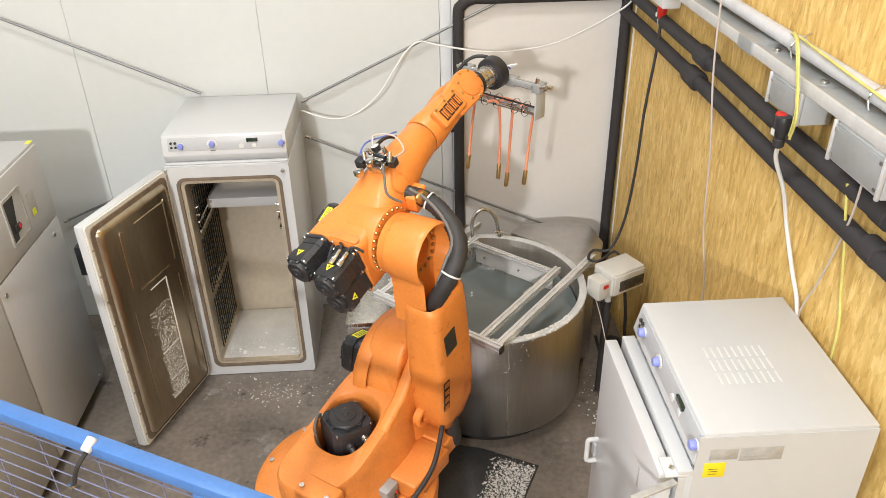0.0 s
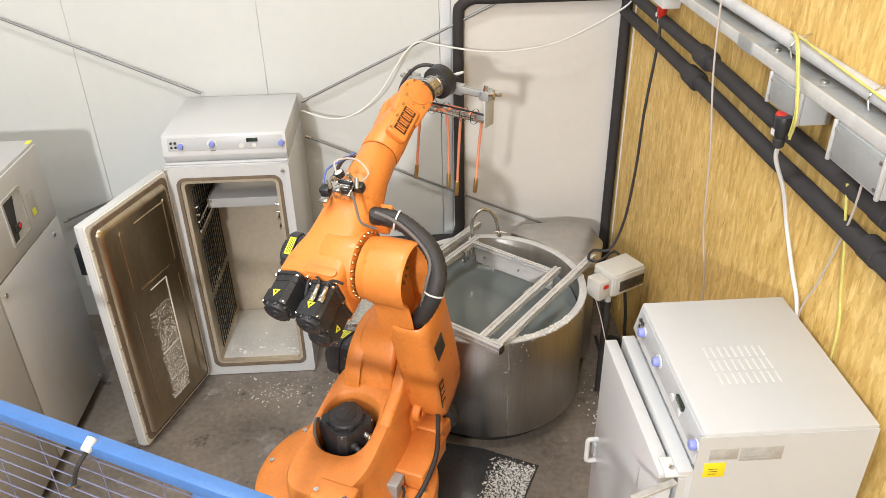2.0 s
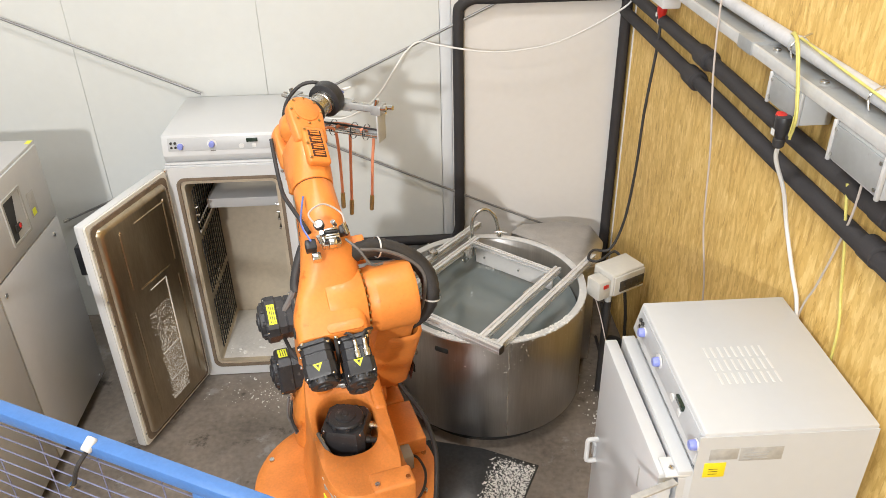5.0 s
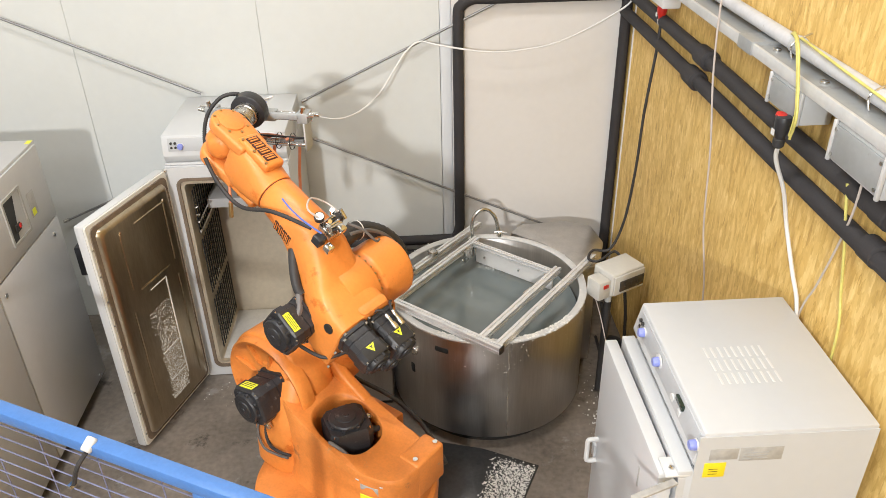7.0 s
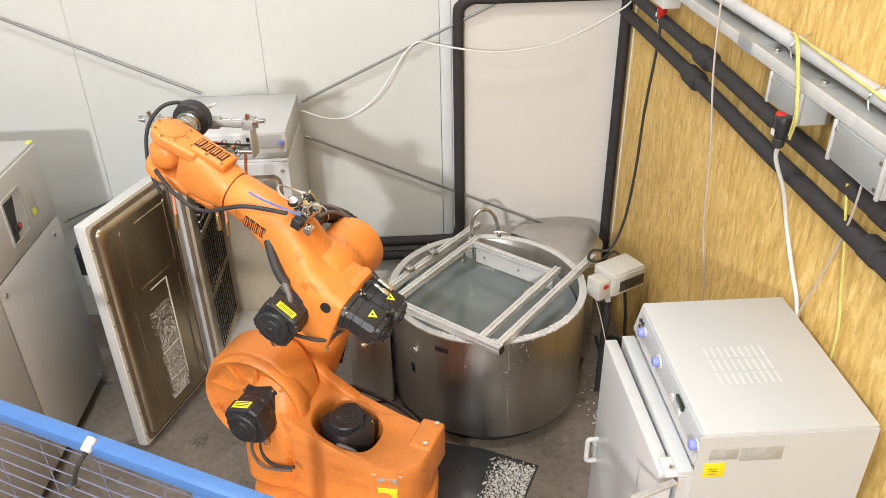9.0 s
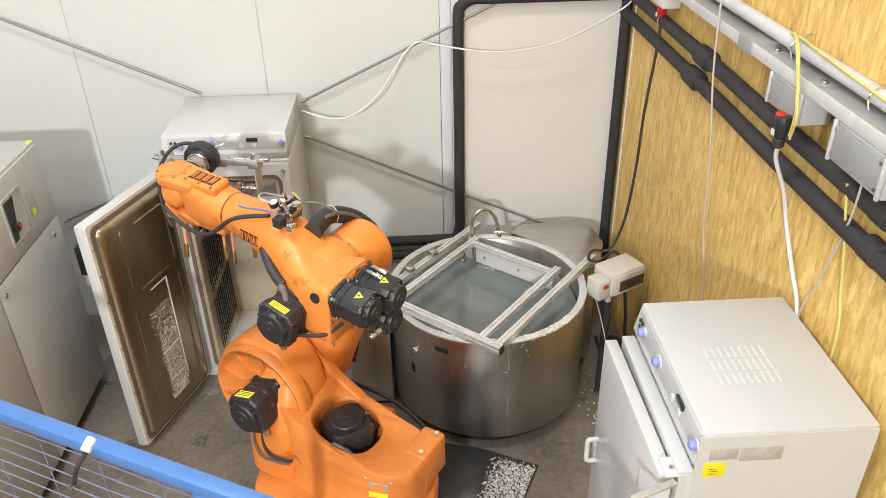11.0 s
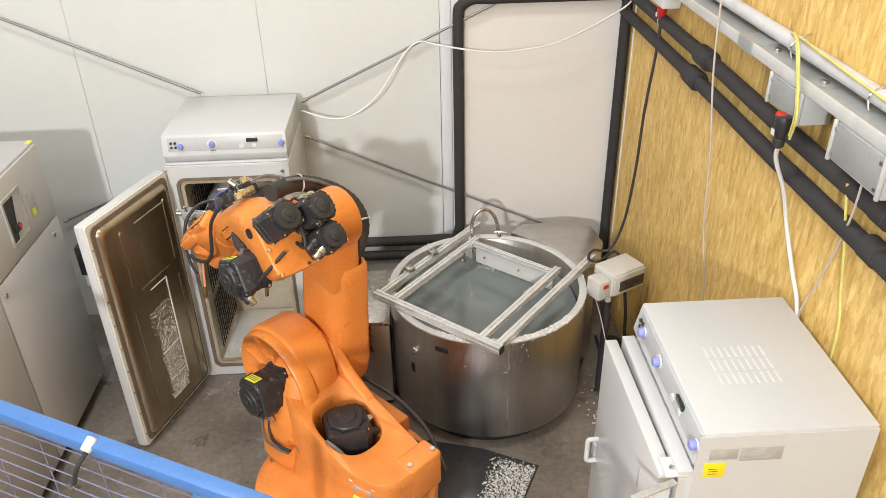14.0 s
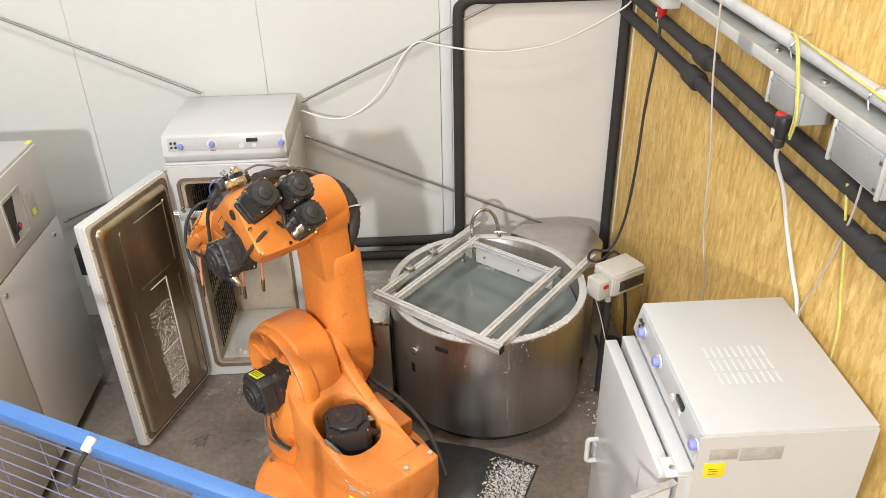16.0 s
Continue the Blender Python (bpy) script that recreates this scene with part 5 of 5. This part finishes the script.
part("gauge_case", lathe((0.157, 0.022, 0.218), (0.1, 0.3, 1), [(0, 0.008), (0.005, 0.015), (0.021, 0.016), (0.022, 0.0135)], 20), BLACKMOTOR, fore, "black gauge case")
for p, s in (((0.11, 0.06, 0.20), 0.016), ((0.14, -0.045, 0.205), 0.014), ((0.09, 0.0, 0.235), 0.012), ((0.075, 0.05, 0.19), 0.013)):
    part("valve", box([c - s for c in p], [c + s for c in p], 0.004, m=None), BLACKMOTOR if s > 0.013 else CHROME, fore, "small air valve")
for k, p in enumerate(((0.13, 0.02, 0.235), (0.15, -0.02, 0.23), (0.10, 0.03, 0.228), (0.12, -0.05, 0.222))):
    part("fitting", cyl(p, (p[0] + 0.012 * (k - 1), p[1] + 0.008, p[2] + 0.022), 0.007, 10), CHROME, fore)
part("air_hose", tube([(0.15, 0.03, 0.235), (0.19, 0.05, 0.25), (0.225, 0.0, 0.235), (0.20, -0.05, 0.21), (0.15, -0.05, 0.22)], 0.003, 6), CABLEGREY, fore, "thin air hose")
part("air_hose", tube([(0.11, 0.06, 0.23), (0.17, 0.075, 0.23), (0.24, 0.06, 0.205), (0.29, 0.045, 0.19)], 0.003, 6), BLUEHOSE, fore, "blue air hose")
part("air_hose", tube([(0.10, -0.04, 0.225), (0.06, -0.07, 0.22), (0.02, -0.10, 0.19), (0.03, -0.14, 0.16)], 0.004, 8), CABLEDARK, fore, "dark grey air hose")
part("braided_hose", tube([(0.583, 0.09, 0.11), (0.50, 0.09, 0.066), (0.396, 0.09, 0.069), (0.278, 0.085, 0.165), (0.153, 0.055, 0.205)], 0.007, 10, 24, ribs=0.12), RUBBER, fore, "black braided hose")

# wrist housing: origin on the wrist axis point, x along the forearm, y along the wrist axis
wrist = part("wrist", loft([fore_ring(-0.2485, 0, 0.0645, 0.0665, 2.0), fore_ring(-0.238, 0, 0.068, 0.068, 2.0), fore_ring(-0.20, 0, 0.074, 0.066, 2.4), fore_ring(-0.15, 0, 0.080, 0.060, 3.2), fore_ring(-0.09, 0, 0.082, 0.056, 3.6), fore_ring(-0.068, 0, 0.080, 0.048, 3.6)]), ORANGE, robot, angle=50)
part("collar", cyl((-0.2515, 0, 0), (-0.2475, 0, 0), 0.0605, 40, 0.001), LABELDARK, wrist, "dark joint line")
for s in (-1, 1):
    a0, a1 = (0.046, 0.084) if s > 0 else (-0.084, -0.046)
    o = [(-0.12, -0.052), (-0.02, -0.060)] + [(0.062 * math.cos(radians(a)), 0.062 * math.sin(radians(a))) for a in range(-80, 81, 16)] + [(-0.02, 0.060), (-0.12, 0.052)]
    part("fork_arm", slab(o, "y", a0, a1, 0.010, seg=3), ORANGEWORN, wrist, angle=50)
    part("cover", cyl((0, s * 0.083, 0), (0, s * 0.088, 0), 0.042, 30, 0.002), ORANGEWORN, wrist)
    bolts(wrist, (0, s * 0.0845, 0), (0, s, 0), 0.052, 8, 0.0045, 0.004, BRASS)
    part("drive_cover", box((-0.215, min(s * 0.066, s * 0.096), -0.038), (-0.075, max(s * 0.066, s * 0.096), 0.038), 0.010, 3), ORANGE, wrist)
    for k in range(4):
        x = -0.195 + k * 0.027
        part("badge_plate", box((x, s * 0.0965 - 0.0015, -0.022), (x + 0.023, s * 0.0965 + 0.0015, 0.022), 0.001), BADGE, wrist, "dark badge plate")
        for j in (0.2, 0.6):
            part("badge_bar", box((x + 0.023 * j, s * 0.0975 - 0.002, -0.016), (x + 0.023 * (j + 0.2), s * 0.0975 + 0.002, 0.016)), ORANGE, wrist)
    for k in range(3):
        part("screw", cyl((-0.20 + k * 0.055, s * 0.0945, 0.031), (-0.20 + k * 0.055, s * 0.0985, 0.031), 0.005, 8), BRASS, wrist)

# hand: origin on the wrist axis point, x along the flange axis, z up
hand = part("hand", loft([fore_ring(-0.058, 0, 0.022, 0.022, 2.0), fore_ring(-0.05, 0, 0.038, 0.036, 2.0), fore_ring(-0.02, 0, 0.044, 0.056, 2.2), fore_ring(0.04, 0, 0.044, 0.056, 2.2), fore_ring(0.085, 0, 0.043, 0.050, 2.0), fore_ring(0.10, 0, 0.038, 0.042, 2.0)]), ORANGE, robot, angle=50)
part("dark_ring", cyl((0.0995, 0, 0), (0.112, 0, 0), 0.044, 32, 0.002), RUBBER, hand)
part("flange_shaft", lathe((0.112, 0, 0), (1, 0, 0), [(0, 0.041), (0.012, 0.042), (0.014, 0.038), (0.05, 0.038), (0.052, 0.041), (0.068, 0.041)], 36), STEEL, hand, "bare steel flange")
bolts(hand, (0.125, 0, 0), (1, 0, 0), 0.0405, 6, 0.004, 0.01)
part("adapter_disc", lathe((0.18, 0, 0), (1, 0, 0), [(0, 0.052), (0.004, 0.060), (0.038, 0.062), (0.046, 0.058), (0.046, 0.02)], 44), BLACKMOTOR, hand, "black adapter disc")

# gripper: origin at the disc centre, x along the flange axis, y to its left, z up
grip = part("gripper", box((0.02, -0.16, 0.000), (0.034, 0.16, 0.022), 0.002), GALV, robot, "aluminium cross plate")
for z in (0.016, -0.006):
    part("guide_rod", cyl((0.045, -0.20, z), (0.045, 0.20, z), 0.0055, 12), CHROME, grip)
part("cylinder_body", box((0.024, -0.07, -0.012), (0.062, 0.07, 0.024), 0.004), GALV, grip)
for s in (-1, 1):
    part("end_block", box((0.02, min(s * 0.15, s * 0.19), -0.012), (0.07, max(s * 0.15, s * 0.19), 0.024), 0.003), GALV, grip)
    part("air_fitting", cyl((0.03, s * 0.17, 0.024), (0.03, s * 0.175, 0.046), 0.008, 12), CHROME, grip)
    part("air_fitting", cyl((0.055, s * 0.19, 0.01), (0.055, s * 0.222, 0.012), 0.009, 12), CHROME, grip)
    part("air_fitting", cyl((0.025, s * 0.19, 0.014), (0.025, s * 0.212, 0.018), 0.007, 12), CHROME, grip)
    part("end_plate", box((0.018, min(s * 0.172, s * 0.178), -0.115), (0.078, max(s * 0.172, s * 0.178), -0.0125), 0.0015), DUCTGREY, grip, "grey metal end plate")
for y in (0.03, 0.062):
    part("holding_bar", cyl((y, -0.172, -0.094), (y, 0.172, -0.094), 0.0075, 14), CHROME, grip, "bright holding bar")
part("holding_bar", cyl((0.046, -0.172, -0.075), (0.046, 0.172, -0.075), 0.004, 10), BLACKMOTOR, grip, "dark thin bar")
for y in (-0.135, -0.085, 0.0, 0.06, 0.13):
    part("clamp", cyl((0.062, y - 0.018, -0.094), (0.062, y + 0.018, -0.094), 0.011, 14, 0.002), GALV, grip)
    part("clip_tie", lathe((0.046, y + 0.02, -0.09), (0, 1, 0), [(-0.002, 0.030), (0.002, 0.030)], 12, caps=False), LABELDARK, grip, "black cable tie")
for k, (y, x, ln, sw) in enumerate(((-0.125, 0.066, 0.268, 0.02), (-0.028, 0.066, 0.305, 0.014), (0.005, 0.026, 0.258, -0.006), (0.135, 0.03, 0.262, 0.025))):
    t = part("tube", tube([(x - 0.03, y + 0.03, -0.082), (x - 0.012, y + 0.014, -0.078), (x, y, -0.09), (x + 0.008, y - 0.002, -0.12), (x + 0.012, y + sw * 0.6, -0.09 - ln * 0.5), (x + 0.006, y + sw, -0.09 - ln)], 0.0055, 10, 6), TUBEPINK, grip, "orange rubber tube")
    part("weight", lathe((x + 0.006, y + sw, -0.088 - ln), (-0.08, sw * 3, -1), [(0, 0.007), (0.004, 0.0085), (0.06, 0.0085), (0.063, 0.006)], 14), BRASS, grip, "brass end sleeve")
part("tube_run", tube([(0.05, -0.10, -0.08), (0.054, -0.03, -0.074), (0.05, 0.05, -0.078), (0.046, 0.12, -0.078)], 0.0055, 8), TUBEPINK, grip, "orange rubber tube")
part("braided_hose", tube([(0.02, 0.02, 0.055), (0.0, 0.04, 0.09), (-0.03, 0.09, 0.085), (-0.06, 0.135, 0.03), (-0.08, 0.15, -0.05), (-0.10, 0.14, -0.13), (-0.12, 0.11, -0.19)], 0.007, 10, 24, ribs=0.12), RUBBER, grip, "black braided hose")
part("hose_bracket", box((-0.012, -0.02, 0.055), (0.022, 0.04, 0.064), 0.002), GALV, grip)
part("air_hose", tube([(0.02, -0.02, 0.06), (0.05, -0.06, 0.07), (0.05, -0.03, 0.055), (0.02, 0.03, 0.06)], 0.003, 6), CABLEWHITE, grip, "pale air hose")
part("air_hose", tube([(0.0, 0.03, 0.066), (0.03, 0.0, 0.074), (0.04, -0.04, 0.05)], 0.003, 6), BLUEHOSE, grip, "blue air hose")

# ---- movement ----


def glide(rows, t):
    """A smooth value at t through rows of (seconds, value)."""
    ts, vs = [r[0] for r in rows], [r[1] for r in rows]
    if t <= ts[0]:
        return vs[0]
    if t >= ts[-1]:
        return vs[-1]
    i = max(k for k in range(len(ts) - 1) if ts[k] <= t)

    def slope(k):
        if k == 0 or k == len(ts) - 1:
            return 0.0 if k == 0 else (vs[k] - vs[k - 1]) / (ts[k] - ts[k - 1])
        a, b = (vs[k] - vs[k - 1]) / (ts[k] - ts[k - 1]), (vs[k + 1] - vs[k]) / (ts[k + 1] - ts[k])
        return 0.0 if a * b <= 0 else 2 * a * b / (a + b)
    h = ts[i + 1] - ts[i]
    u = (t - ts[i]) / h
    return ((1 + 2 * u) * (1 - u) ** 2 * vs[i] + u * (1 - u) ** 2 * h * slope(i) + u * u * (3 - 2 * u) * vs[i + 1] + u * u * (u - 1) * h * slope(i + 1))


TURN = [(0, 54.4), (0.5, 55.1), (1, 57.6), (1.5, 61.3), (2, 65.1), (2.5, 69.7), (3, 74.6), (3.5, 81.3), (4, 88.5), (4.2, 91.6), (6.3, 129.2), (6.5, 132.0), (7, 138.7), (7.5, 145.2), (8, 150.8), (8.5, 154.2), (9, 155.0), (9.4, 155.0),
        (11.3, 144.3), (11.5, 142.7), (12, 140.3), (12.5, 137.8), (13, 135.6), (13.5, 133.8), (14, 132.7), (14.5, 131.8), (15, 131.5), (15.5, 130.9), (16, 128.9)]
LEAN = [(0, -10.8), (0.5, -11.8), (1, -15.2), (1.5, -19.2), (2, -22.7), (2.5, -26.3), (3, -29.2), (3.5, -32.0), (4, -34.0), (4.2, -34.7), (5.2, -36.9), (6.3, -36.2), (6.5, -35.8), (7, -34.4), (7.5, -32.3), (8, -29.9), (8.5, -27.9), (9, -27.5), (9.4, -27.5),
        (11.3, -28.0), (11.5, -27.4), (12, -25.4), (12.5, -22.6), (13, -19.2), (13.5, -14.8), (14, -9.7), (14.5, -5.9), (15, -5.2), (15.5, -4.4), (16, -0.8)]
REACH = [(0, 18.5), (0.5, 18.7), (1, 19.4), (1.5, 20.3), (2, 21.8), (2.5, 23.6), (3, 25.5), (3.5, 27.6), (4, 28.8), (4.2, 29.2), (5.2, 31.3), (6.3, 31.6), (6.5, 31.0), (7, 29.2), (7.5, 27.3), (8, 25.7), (8.5, 24.4), (9, 24.2), (9.4, 24.0),
         (11.3, 0.1), (11.5, -2.4), (12, -8.8), (12.5, -15.5), (13, -22.2), (13.5, -29.4), (14, -35.6), (14.5, -39.0), (15, -39.7), (15.5, -40.4), (16, -41.1)]
AIMED = [(0, 45.0), (0.5, 45.7), (1, 47.5), (1.5, 49.6), (2, 51.4), (2.5, 53.1), (3, 54.8), (3.5, 57.0), (4, 59.0), (6.5, 72.5), (7, 75.0), (7.5, 76.8), (8, 78.5), (8.5, 79.9), (9, 80.6), (9.4, 80.7), (11.3, 78.8), (12, 79.1), (12.5, 79.6), (13, 80.3), (13.5, 81.4), (14, 83.0), (14.5, 84.5), (15, 85.9), (15.5, 87.4), (16, 89.1)]


def motions():
    steps = [k * 0.1 for k in range(161)]
    rows = {ob: [] for ob in (column, link, fore, wrist, hand, grip)}
    for t in steps:
        turn = Matrix.Rotation(radians(glide(TURN, t)), 4, "Z")
        a, c, n = radians(glide(LEAN, t)), radians(glide(REACH, t)), radians(glide(AIMED, t))
        arm = turn @ Matrix.Translation((L1, 0, H1)) @ Matrix.Rotation(a, 4, "Y")
        elbow = turn @ Vector((L1 + L2 * math.sin(a), 0, H1 + L2 * math.cos(a)))
        arm2 = Matrix.Translation(elbow) @ turn @ Matrix.Rotation(-c, 4, "Y")
        w = arm2 @ Vector((L3, 0, RISE))
        u = (arm2.to_3x3() @ Vector((1, 0, 0))).normalized()
        level = Vector((math.cos(n), math.sin(n), 0))
        f = (level * math.cos(TILT) + Vector((0, 0, math.sin(TILT)))).normalized()
        axis = u.cross(f).normalized()
        side = u.cross(axis)
        wm = Matrix((u, axis, side)).transposed().to_4x4()
        wm.translation = w
        hz = f.cross(axis)
        hm = Matrix((f, axis, hz)).transposed().to_4x4()
        hm.translation = w
        gm = Matrix((level, Vector((-level.y, level.x, 0)), Vector((0, 0, 1)))).transposed().to_4x4()
        gm.translation = w + level * (HAND + 0.01) + Vector((0, 0, -0.012))
        for ob, m in ((column, turn), (link, arm), (fore, arm2), (wrist, wm), (hand, hm), (grip, gm)):
            rows[ob].append((t, m))
    for ob, r in rows.items():
        walk(ob, r)


motions()
